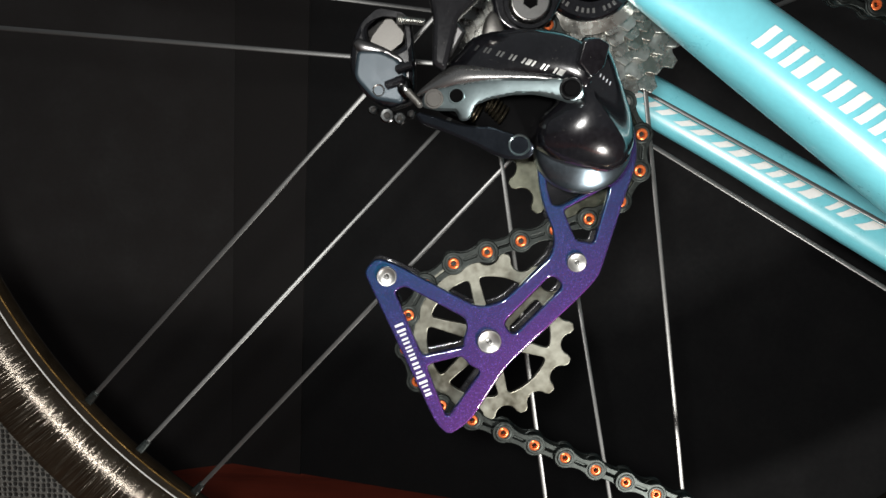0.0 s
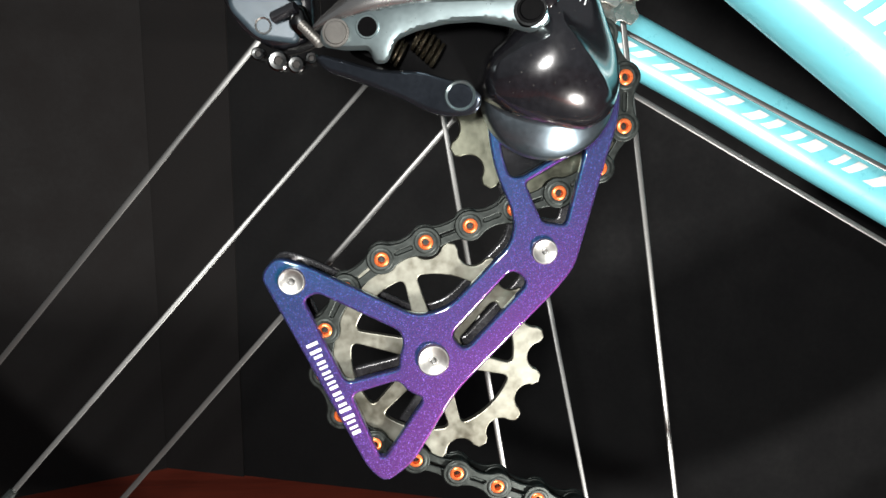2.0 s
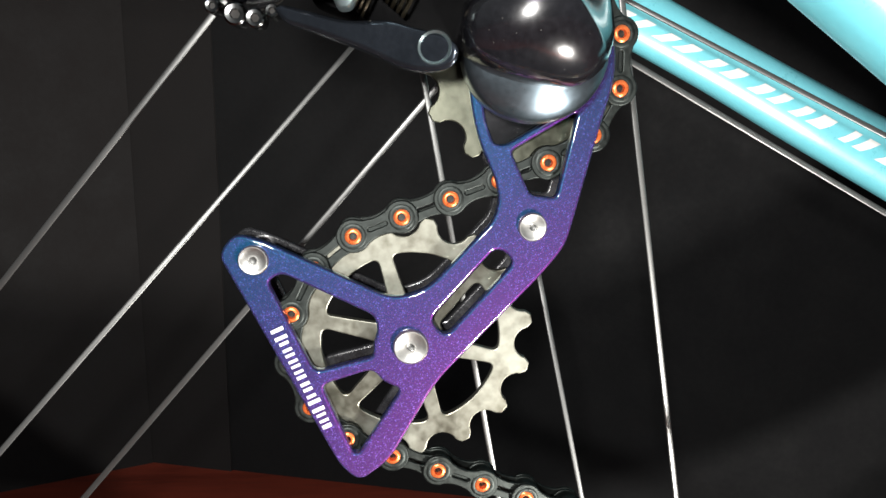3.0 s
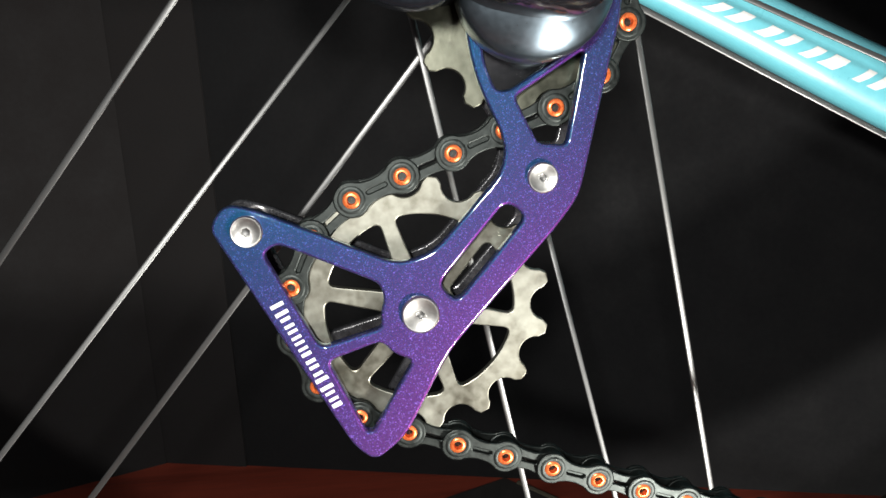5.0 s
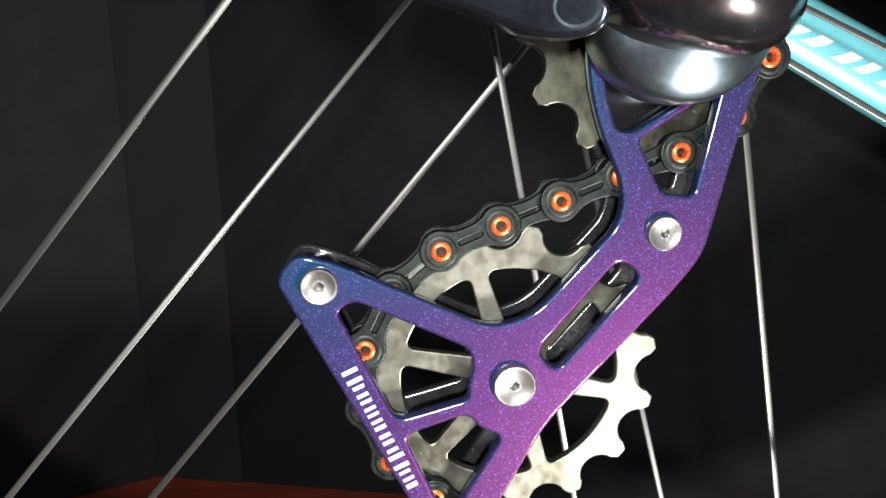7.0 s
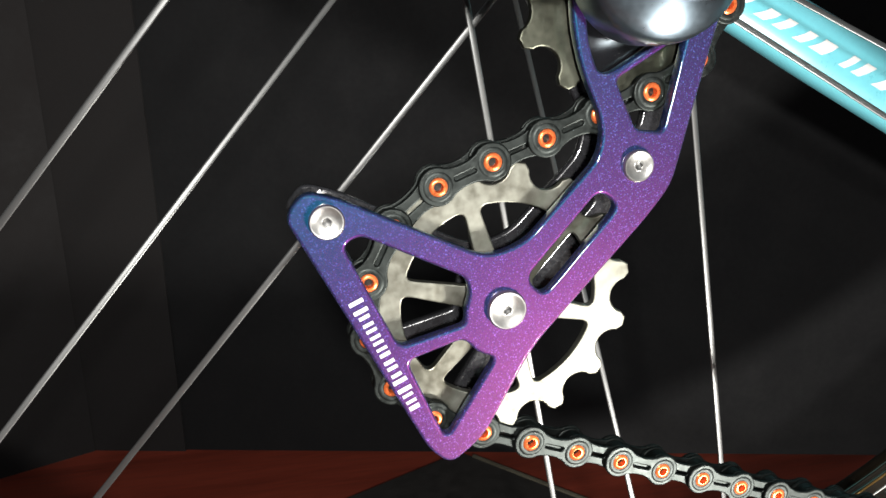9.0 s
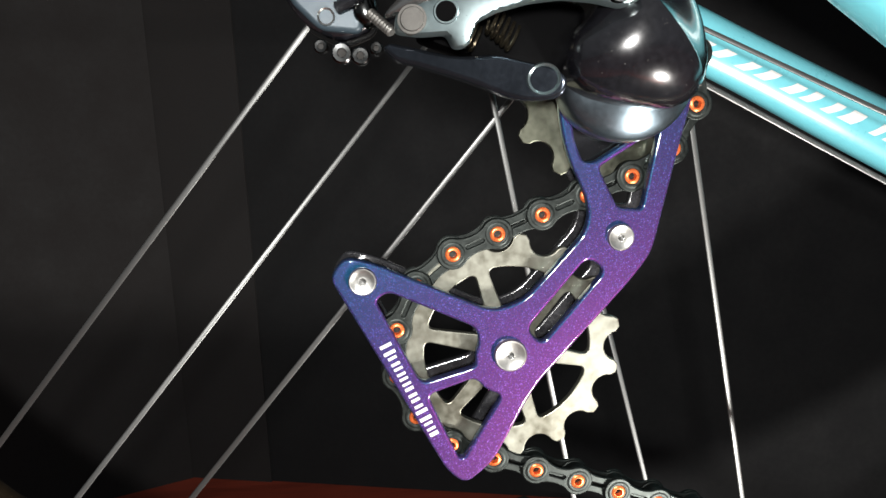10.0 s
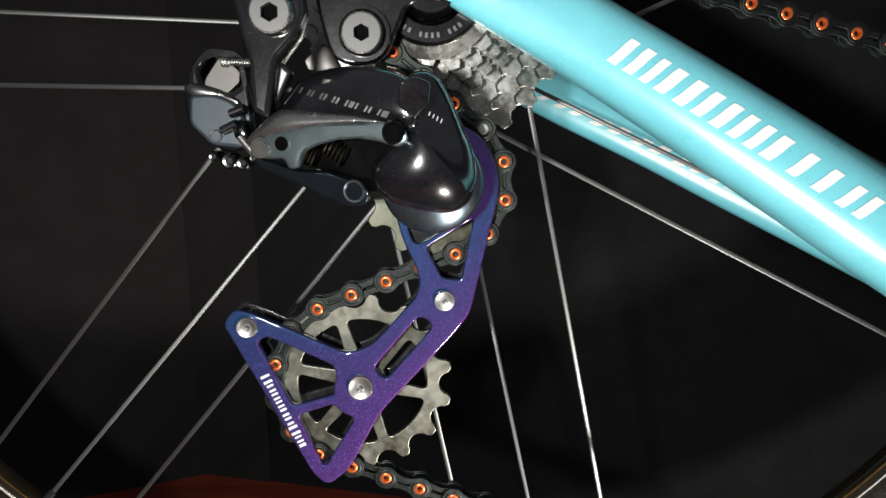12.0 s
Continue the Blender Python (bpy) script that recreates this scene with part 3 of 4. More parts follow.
# seven groups of three: a radial spoke to the far flange between two crossed ones to the near flange
for g in range(7):
    mid = -131.1 + g * 360 / 7
    for turn, off, y_in in ((mid - 6.67, 0.0335, 0.3050), (mid, 0.002, 0.374), (mid + 6.6, -0.0295, 0.3050)):
        if g == 2 and off > 0.01:
            # this one leaves the pattern, shifted to fit the camera's view
            turn, off, y_in = -34.3, 0.0287, 0.3200
        th = radians(turn)
        c, r = Vector((HX, WY, HZ)), 0.2695
        outer = c + Vector((r * math.cos(th), 0, r * math.sin(th)))
        b = th + math.pi + math.asin(off / r)
        run = math.sqrt(r * r - off * off)
        inner = outer + Vector((math.cos(b) * run, 0, math.sin(b) * run))
        inner.y = y_in
        if abs(off) < 0.01:
            inner = inner + (outer - inner).normalized() * 0.018
        part("spoke", rod(inner, outer, 0.00098, n=16, flat=0.42, square=0.62), "spoke", wheel)
        e = (outer - inner).normalized()
        part("nipple", rod(outer - e * 0.0062, outer + e * 0.001, 0.0016, 0.0021, 12, 0.9, 0.55), "nipple", wheel, "small grey spoke nipple")

# ---------------------------------------------------------------- cassette
PITCH = 0.0127


def sprocket(teeth, tip=0.0018, roller=0.0039, land=0.0009):
    """Outline of a chain wheel about (0, 0): round roller seats between narrow teeth, a tooth pointing along +x."""
    r = PITCH / (2 * math.sin(math.pi / teeth))
    out = []
    for i in range(teeth):
        for side in (-1, 1):
            a = 2 * math.pi * i / teeth + side * land / r
            out.append(((r + tip) * math.cos(a), (r + tip) * math.sin(a)))
        a = 2 * math.pi * (i + 0.5) / teeth
        u, v = Vector((math.cos(a), math.sin(a))), Vector((-math.sin(a), math.cos(a)))
        for k in range(11):
            f = radians(-78 + 156 * k / 10)
            p = u * (r - roller * math.cos(f)) + v * (roller * math.sin(f) * (1.0 + 0.06 * abs(math.sin(f))))
            out.append((p.x, p.y))
    return out, r


def moved(pts, x, z, turn=0.0):
    c, s = math.cos(turn), math.sin(turn)
    return [(x + a * c - b * s, z + a * s + b * c) for a, b in pts]


cassette = thing("cassette", (HX, 0.27, HZ - 0.02), "nickel-plated eleven-speed sprocket cassette on the rear hub", "cassette")
for i, teeth in enumerate((11, 12, 13, 14, 15, 16, 17, 19, 21, 23, 25)):
    line, r = sprocket(teeth, tip=0.0008, roller=0.0037, land=0.0017)
    holes = [ring_of(HX, HZ, 0.0145, 32)]
    if teeth > 17:
        nh = teeth // 2
        holes += [ring_of(HX + (r - 0.008) * math.cos(2 * math.pi * (k + 0.3) / nh), HZ + (r - 0.008) * math.sin(2 * math.pi * (k + 0.3) / nh), 0.0014, 10) for k in range(nh)]
    part("sprocket", plate([moved(line, HX, HZ, -0.5 + (i % 2) * math.pi / teeth)] + holes, 0.2607 + 0.00368 * i, 0.0016, 0.0002, 1), "cog", cassette)
lock = part("lockring", lathe(HX, HZ, [(0.0105, 0.2575), (0.0115, 0.2548), (0.0165, 0.2548), (0.0175, 0.2562), (0.0175, 0.2600), (0.0105, 0.2600)], 56), "black_gloss", cassette, "black lockring with pale print")
for k in range(14):
    a = -2.6 + 0.13 * k
    if k in (5, 10):
        continue
    bm = bmesh.new()
    bmesh.ops.create_cube(bm, size=1)
    for v in bm.verts:
        u, w = 0.0144 + v.co.z * 0.0016, a + v.co.x * 0.06
        v.co = (HX + u * math.cos(w), 0.2546 + v.co.y * 0.0002, HZ + u * math.sin(w))
    part("print_bar", bm, "bolt", lock)
part("spacer", lathe(HX, HZ, [(0.0175, 0.2585), (0.0215, 0.2600), (0.0215, 0.2606)], 48), "cog", cassette, "dished bright steel spacer")

# ---------------------------------------------------------------- bicycle frame


def tube(rows, n=40):
    """A tapered tube. Rows: centre x, y, z, half height across, half depth along y."""
    def at(s, a):
        k = min(int(s), len(rows) - 2)
        t = s - k
        p0, p1, p2, p3 = (np.array(rows[min(max(k + j, 0), len(rows) - 1)], float) for j in (-1, 0, 1, 2))
        v = 0.5 * ((2 * p1) + (p2 - p0) * t + (2 * p0 - 5 * p1 + 4 * p2 - p3) * t * t + (3 * p1 - p0 - 3 * p2 + p3) * t ** 3)
        d = 0.5 * ((p2 - p0) + 2 * (2 * p0 - 5 * p1 + 4 * p2 - p3) * t + 3 * (3 * p1 - p0 - 3 * p2 + p3) * t * t)
        along = Vector(d[:3] / np.linalg.norm(d[:3]))
        across = Vector((0, 1, 0)).cross(along).normalized()
        if across.z < 0:
            across = -across
        ca, sa = math.cos(a), math.sin(a)
        e = 0.8  # squarish section
        u = math.copysign(abs(ca) ** e, ca) * v[3]
        w = math.copysign(abs(sa) ** e, sa) * v[4]
        return Vector(v[:3]) + across * u + Vector((0, -1, 0)) * w
    bm = bmesh.new()
    steps = (len(rows) - 1) * 8
    rings = [[bm.verts.new(at(i / 8, 2 * math.pi * k / n)) for k in range(n)] for i in range(steps + 1)]
    for r, q in zip(rings, rings[1:]):
        for k in range(n):
            bm.faces.new((r[k], r[(k + 1) % n], q[(k + 1) % n], q[k]))
    bm.faces.new(rings[0])
    bm.faces.new(rings[-1])
    return bm, at


def decal(at, s0, s1, a0, a1, slant=0.0, off=0.00015, ns=6, na=6):
    """A thin raised patch that follows a tube; a runs round the section, s along it."""
    bm = bmesh.new()
    grid = []
    for i in range(ns + 1):
        row = []
        for j in range(na + 1):
            f = j / na
            s, a = s0 + (s1 - s0) * i / ns + slant * (f - 0.5), a0 + (a1 - a0) * f
            p = at(s, a)
            nrm = (at(s, a + 0.02) - at(s, a - 0.02)).cross(at(s + 0.01, a) - at(s - 0.01, a)).normalized()
            if nrm.y > 0:
                nrm = -nrm
            row.append((bm.verts.new(p + nrm * off), bm.verts.new(p - nrm * off)))
        grid.append(row)
    for i in range(ns):
        for j in range(na):
            for k in (0, 1):
                bm.faces.new((grid[i][j][k], grid[i + 1][j][k], grid[i + 1][j + 1][k], grid[i][j + 1][k]))
    return bm


NEAR = [(0.0363, 0.2465, 0.3677, 0.0111, 0.0045), (0.0675, 0.251, 0.3496, 0.0125, 0.007), (0.1068, 0.262, 0.3283, 0.0137, 0.0145), (0.1634, 0.267, 0.2936, 0.0159, 0.0175), (0.2195, 0.27, 0.2574, 0.0176, 0.0185), (0.2849, 0.274, 0.2152, 0.0186, 0.019), (0.3677, 0.279, 0.1609, 0.0195, 0.019)]
bm, near_at = tube(NEAR)
stay_r = part("chainstay", bm, "celeste", bicycle, "turquoise chainstay with white lettering bars")
FAR = [(0.055, 0.391, 0.347, 0.007, 0.005), (0.085, 0.391, 0.3315, 0.0105, 0.007), (0.116, 0.391, 0.3162, 0.0123, 0.008), (0.160, 0.391, 0.2943, 0.0126, 0.009), (0.200, 0.391, 0.2740, 0.0138, 0.010), (0.240, 0.390, 0.2540, 0.0150, 0.010), (0.320, 0.386, 0.2130, 0.017, 0.012), (0.400, 0.378, 0.172, 0.019, 0.013)]
bm, far_at = tube(FAR)
stay_l = part("chainstay", bm, "celeste", bicycle, "turquoise chainstay behind the wheel with pale lettering bars")

WIDE, ONE, SLAB = "wide", "one", "slab"


def shape_cells(kind, bar):
    """The plain bars that stand for a letter, as rectangles of its unit box; bar is the stroke's share of the width."""
    if kind == ONE:
        return [(0, 1, 0, 1)]
    if kind == SLAB:
        return [(0, 0.55, 0, 1)]
    return [(0, bar, 0, 1), (1 - bar, 1, 0, 1)]


def wordmark(parent, at, s0, a_of, kinds, widths, gap, slant, label, mat="decal"):
    """A row of plain letter-sized bars laid along a tube."""
    total, s = sum(widths) + gap * (len(widths) - 1), s0
    for kind, w in zip(kinds, widths):
        a0, a1 = a_of((s - s0) / total)
        bar = min(0.36, 0.058 / w) if w < 0.2 else 0.30
        rows = []
        for u0, u1, v0, v1 in shape_cells(kind, bar):
            lean = slant * (v1 - v0)
            mid = slant * ((v0 + v1) / 2 - 0.5)
            rows.append(decal(at, s + w * u0 + mid, s + w * u1 + mid, a0 + (a1 - a0) * v0, a0 + (a1 - a0) * v1, lean, ns=3, na=4))
        part("lettering_bar", merged(*rows), mat, parent, label)
        s += w + gap


wordmark(stay_r, near_at, 2.07, lambda f: (1.32 + 0.08 * f, 1.84 - 0.08 * f), (WIDE, ONE, WIDE, WIDE, WIDE, SLAB, SLAB, SLAB, WIDE),
         (0.150, 0.046, 0.165, 0.155, 0.145, 0.120, 0.110, 0.110, 0.165), 0.039, -0.06, "white lettering bar")
wordmark(stay_l, far_at, 1.72, lambda f: (1.62 - 0.14 * f, 1.95 - 0.15 * f), (WIDE, WIDE, WIDE, WIDE, WIDE, SLAB, ONE, WIDE),
         (0.34, 0.34, 0.36, 0.42, 0.36, 0.32, 0.10, 0.38), 0.090, -0.14, "pale lettering bar")
hanger_line = [(17, 352), (17.5, 343.5), (19.5, 333.5), (22, 325), (30, 322.2), (39, 325.5), (43, 335), (46, 341), (58, 341), (64, 349), (60, 358), (40, 364)]
part("derailleur_hanger", plate([fillet(mm(hanger_line), 0.005)], 0.2470, 0.0062, 0.0012, 3), "black_gloss", bicycle, "glossy black derailleur hanger")
part("dropout", plate([fillet(mm([(40, 334), (66, 334), (66, 360), (40, 360)]), 0.008)], 0.3825, 0.006, 0.001), "celeste", bicycle)

# ---------------------------------------------------------------- chain
CHAIN_Y = 0.2615
C1, R1 = Vector((HX, HZ)), PITCH / (2 * math.sin(math.pi / 11))
C2, R2 = Vector((0.0519, 0.2851)), PITCH / (2 * math.sin(math.pi / 12))
C3, R3 = Vector((0.0256, 0.2164)), PITCH / (2 * math.sin(math.pi / 15))


def tangent(ca, ra, sa, cb, rb, sb):
    """Points where a belt leaves circle a and meets circle b; s is +1 for anticlockwise running."""
    d = cb - ca
    dist, base = d.length, math.atan2(d.y, d.x)
    k = (sa * ra - sb * rb) / dist
    # belt direction u and its left normal n: centre a lies at +sa*ra along n
    phi = base + math.asin(max(-1, min(1, k)))
    u = Vector((math.cos(phi), math.sin(phi)))
    nrm = Vector((-u.y, u.x))
    return ca - nrm * sa * ra, cb - nrm * sb * rb


def arc(c, r, s, p, q):
    a0, a1 = math.atan2(p.y - c.y, p.x - c.x), math.atan2(q.y - c.y, q.x - c.x)
    if s > 0:
        while a1 < a0:
            a1 += 2 * math.pi
    else:
        while a1 > a0:
            a1 -= 2 * math.pi
    m = max(2, int(abs(a1 - a0) * 60))
    return [c + r * Vector((math.cos(a0 + (a1 - a0) * i / m), math.sin(a0 + (a1 - a0) * i / m))) for i in range(m + 1)]


TOP_DIR, LOW_DIR = Vector((0.9650, -0.2622)), Vector((0.933, -0.360))
top_n = Vector((0.2622, 0.9650))
start = C1 + top_n * R1
l12, m12 = tangent(C1, R1, 1, C2, R2, -1)
l23, m23 = tangent(C2, R2, -1, C3, R3, 1)
low_n = Vector((LOW_DIR.y, -LOW_DIR.x))
leave = C3 + low_n * (R3 - 0.0005)
path = [start + TOP_DIR * 0.36] + arc(C1, R1, 1, start, l12) + arc(C2, R2, -1, m12, l23) + arc(C3, R3, 1, m23, leave) + [leave + LOW_DIR * 0.36]
# walk the path in chords of one pitch, through the pin that sits on the run between the pulleys
lens = [0.0]
for a, b in zip(path, path[1:]):
    lens.append(lens[-1] + (b - a).length)


def at_length(s):
    i = int(np.searchsorted(lens, s)) - 1
    i = min(max(i, 0), len(path) - 2)
    return path[i] + (path[i + 1] - path[i]) * ((s - lens[i]) / max(1e-9, lens[i + 1] - lens[i]))


anchor = min((i * 0.0002 for i in range(int(lens[-1] / 0.0002))), key=lambda s: (at_length(s) - Vector((0.0235, 0.2474))).length)


def step(s, sign):
    p, lo, hi = at_length(s), 0.0, PITCH * 1.3
    for _ in range(24):
        mid = (lo + hi) / 2
        if (at_length(s + sign * mid) - p).length < PITCH:
            lo = mid
        else:
            hi = mid
    return s + sign * lo


stations = [anchor]
while stations[-1] + PITCH * 1.3 < lens[-1]:
    stations.append(step(stations[-1], 1))
while stations[0] - PITCH * 1.3 > 0:
    stations.insert(0, step(stations[0], -1))
first_parity = stations.index(anchor) % 2
pins = [at_length(s) for s in stations]


def link_outline(r, waist):
    """Figure-eight link plate from (0, 0) to (PITCH, 0): two round ends and a waist."""
    out, a0 = [], radians(48)
    for k in range(17):
        a = a0 + (2 * math.pi - 2 * a0) * k / 16
        out.append((r * math.cos(a), r * math.sin(a)))
    x0, y0 = r * math.cos(a0), r * math.sin(a0)
    for k in range(1, 8):
        u = k / 8
        out.append((x0 + (PITCH - 2 * x0) * u, -(waist + (y0 - waist) * (2 * u - 1) ** 2)))
    for k in range(17):
        a = -math.pi + a0 + (2 * math.pi - 2 * a0) * k / 16
        out.append((PITCH + r * math.cos(a), r * math.sin(a)))
    for k in range(1, 8):
        u = k / 8
        out.append((PITCH - x0 - (PITCH - 2 * x0) * u, waist + (y0 - waist) * (2 * u - 1) ** 2))
    return out


def slot_outline(c, half, r):
    out = []
    for k in range(9):
        a = math.pi / 2 + math.pi * k / 8
        out.append((c - half + r * math.cos(a), r * math.sin(a)))
    for k in range(9):
        a = -math.pi / 2 + math.pi * k / 8
        out.append((c + half + r * math.cos(a), r * math.sin(a)))
    return out


def mesh_of(name, bm, mat):
    ob = finish(name, bm, mat)
    me = ob.data
    bpy.data.objects.remove(ob)
    return me


outer_line, inner_line = link_outline(0.0042, 0.0024), link_outline(0.0041, 0.0025)
slot, pit = slot_outline(PITCH / 2, 0.0020, 0.00045), slot_outline(PITCH / 2, 0.0019, 0.00042)


def boss(x, y):
    """The rolled lip round a pin."""
    return torus_lathe(x, 0, [(0.0021, y), (0.0022, y - 0.00020), (0.0026, y - 0.00028), (0.0031, y - 0.00020), (0.0034, y)], 22)


def ticks(x, y, turn):
    """Short stamped strokes on a link's end."""
    out = []
    for k in range(5):
        a = turn + 0.26 * (k - 2)
        u, w = Vector((math.cos(a), math.sin(a))), Vector((-math.sin(a), math.cos(a))) * 0.00010
        c, d = Vector((x, 0)) + u * 0.0031, Vector((x, 0)) + u * (0.0037 if k % 2 else 0.0039)
        out.append(plate([[tuple(c - w), tuple(d - w), tuple(d + w), tuple(c + w)]], y - 0.00006, 0.0002, 0.00002, 0))
    return out


def pit_floor(y):
    return plate([slot_outline(PITCH / 2, 0.0022, 0.0006)], y, 0.0003, 0.00005, 0)


pin_holes = [ring_of(0, 0, 0.0017, 16), ring_of(PITCH, 0, 0.0017, 16)]
outer_mesh = mesh_of("outer_link", merged(plate([outer_line, slot] + pin_holes, -0.0032, 0.0010, 0.00035, 2), pit_floor(-0.0024), plate([outer_line, slot], 0.0022, 0.0010, 0.0003, 1),
    boss(0, -0.0031), boss(PITCH, -0.0031), *ticks(0, -0.0032, math.pi * 0.95), *ticks(PITCH, -0.0032, -0.6)), "chain")
inner_mesh = mesh_of("inner_link", merged(plate([inner_line, pit], -0.0021, 0.0009, 0.0003, 2), plate([inner_line, pit], 0.0012, 0.0009, 0.0003, 1),
    lathe(0, 0, [(0.0037, -0.0013), (0.0037, 0.0013)], 16), lathe(PITCH, 0, [(0.0037, -0.0013), (0.0037, 0.0013)], 16)), "chain")
pin_mesh = mesh_of("pin", lathe(0, 0, [(0, 0.0028), (0.00095, 0.0026), (0.00095, -0.0033), (0.0011, -0.0036), (0.0016, -0.0036), (0.0020, -0.0033), (0.0020, -0.0029), (0.0016, -0.0022), (0.0016, 0.0034), (0, 0.0034)], 24), "pin")

chain = thing("chain", (0.15, CHAIN_Y, 0.17), "black steel bicycle chain with orange hollow pins", "chain")


def chain_y(p):
    """The chain runs inboard on its way forward to the chainring."""
    low, high = (p - leave).dot(LOW_DIR), (p - start).dot(TOP_DIR)
    if low > 0 and abs((p - leave).dot(low_n)) < 0.001:
        return CHAIN_Y + 0.03 * low
    if high > 0 and abs((p - start).dot(top_n)) < 0.001:
        return CHAIN_Y + 0.075 * high
    return CHAIN_Y


def place(me, name, p, turn, parent, swing=0.0):
    ob = new(name, me)
    attach(ob, parent)
    ob.matrix_basis = Matrix.Translation((p.x, chain_y(p), p.y)) @ Matrix.Rotation(-turn, 4, "Y") @ Matrix.Rotation(swing, 4, "Z")
    return ob


for i, (a, b) in enumerate(zip(pins, pins[1:])):
    d = b - a
    outer = i % 2 == first_parity
    place(outer_mesh if outer else inner_mesh, "outer_link" if outer else "inner_link", a, math.atan2(d.y, d.x), chain, math.asin((chain_y(b) - chain_y(a)) / PITCH))
plain_mesh = mesh_of("joining_pin", lathe(0, 0, [(0, -0.0034), (0.0016, -0.0034), (0.0019, -0.0031), (0.0019, 0.0032), (0, 0.0032)], 20), "bolt_light")
joint = min(pins, key=lambda p: (p - Vector((0.0687, 0.3027))).length)
for a in pins:
    place(plain_mesh if a is joint else pin_mesh, "joining_pin" if a is joint else "pin", a, 0.0, chain)

# ---------------------------------------------------------------- pulley cage
cage = thing("pulley_cage", (0.0255, 0.262, 0.181), "oversized derailleur pulley cage in blue to violet flake lacquer", "pulley cage")
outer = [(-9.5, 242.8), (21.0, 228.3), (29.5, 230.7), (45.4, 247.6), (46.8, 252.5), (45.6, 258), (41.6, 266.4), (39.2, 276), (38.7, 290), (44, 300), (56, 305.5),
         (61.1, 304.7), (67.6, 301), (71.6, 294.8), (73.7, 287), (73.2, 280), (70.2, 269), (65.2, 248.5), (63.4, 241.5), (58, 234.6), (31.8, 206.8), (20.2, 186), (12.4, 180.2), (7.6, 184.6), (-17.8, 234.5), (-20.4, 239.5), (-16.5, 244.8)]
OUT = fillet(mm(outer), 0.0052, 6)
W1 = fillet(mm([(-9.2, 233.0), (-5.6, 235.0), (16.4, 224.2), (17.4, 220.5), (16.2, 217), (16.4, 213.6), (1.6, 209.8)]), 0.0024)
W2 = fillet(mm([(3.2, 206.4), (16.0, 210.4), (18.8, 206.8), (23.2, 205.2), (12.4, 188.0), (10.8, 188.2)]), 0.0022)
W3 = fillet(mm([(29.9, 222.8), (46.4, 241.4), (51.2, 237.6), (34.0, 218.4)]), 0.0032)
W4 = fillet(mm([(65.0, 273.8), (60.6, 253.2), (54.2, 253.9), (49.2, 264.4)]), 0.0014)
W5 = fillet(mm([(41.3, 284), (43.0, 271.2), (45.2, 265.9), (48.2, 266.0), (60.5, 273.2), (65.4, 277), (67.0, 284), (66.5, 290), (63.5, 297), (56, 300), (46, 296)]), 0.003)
PY = 0.2555
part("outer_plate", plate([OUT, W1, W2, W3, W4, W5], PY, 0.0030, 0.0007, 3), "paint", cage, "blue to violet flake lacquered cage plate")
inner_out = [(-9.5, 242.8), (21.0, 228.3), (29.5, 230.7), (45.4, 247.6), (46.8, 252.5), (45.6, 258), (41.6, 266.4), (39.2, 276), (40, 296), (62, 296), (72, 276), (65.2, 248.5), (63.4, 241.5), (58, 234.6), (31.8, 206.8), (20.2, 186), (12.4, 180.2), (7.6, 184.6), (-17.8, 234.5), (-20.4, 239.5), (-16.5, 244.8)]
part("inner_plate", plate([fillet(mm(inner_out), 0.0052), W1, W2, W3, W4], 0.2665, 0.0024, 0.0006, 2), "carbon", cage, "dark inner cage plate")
bolt(cage, "cage_bolt", -0.0121, 0.2383, PY - 0.00105, 0.0036, 0.0010, 0.00105, "polished round bolt head")
bolt(cage, "pulley_bolt", 0.0254, 0.2163, PY - 0.00120, 0.0044, 0.0010, 0.00120, "polished pulley bolt head")
bolt(cage, "cage_bolt", 0.0549, 0.2462, PY - 0.00105, 0.0035, 0.0009, 0.00105, "polished round bolt head")
part("standoff", lathe(-0.0121, 0.2383, [(0.0042, PY + 0.002), (0.0042, 0.2670)], 24), "carbon", cage)
part("standoff", lathe(0.0549, 0.2462, [(0.0040, PY + 0.002), (0.0040, 0.2670)], 24), "carbon", cage)


def rounded_hole(arc_out, arc_in):
    """A window between two spokes, its four corners well rounded."""
    return fillet([arc_out[0]] + arc_out[2:7:2] + [arc_out[8], arc_in[0], arc_in[2], arc_in[4]], 0.0034, 5)


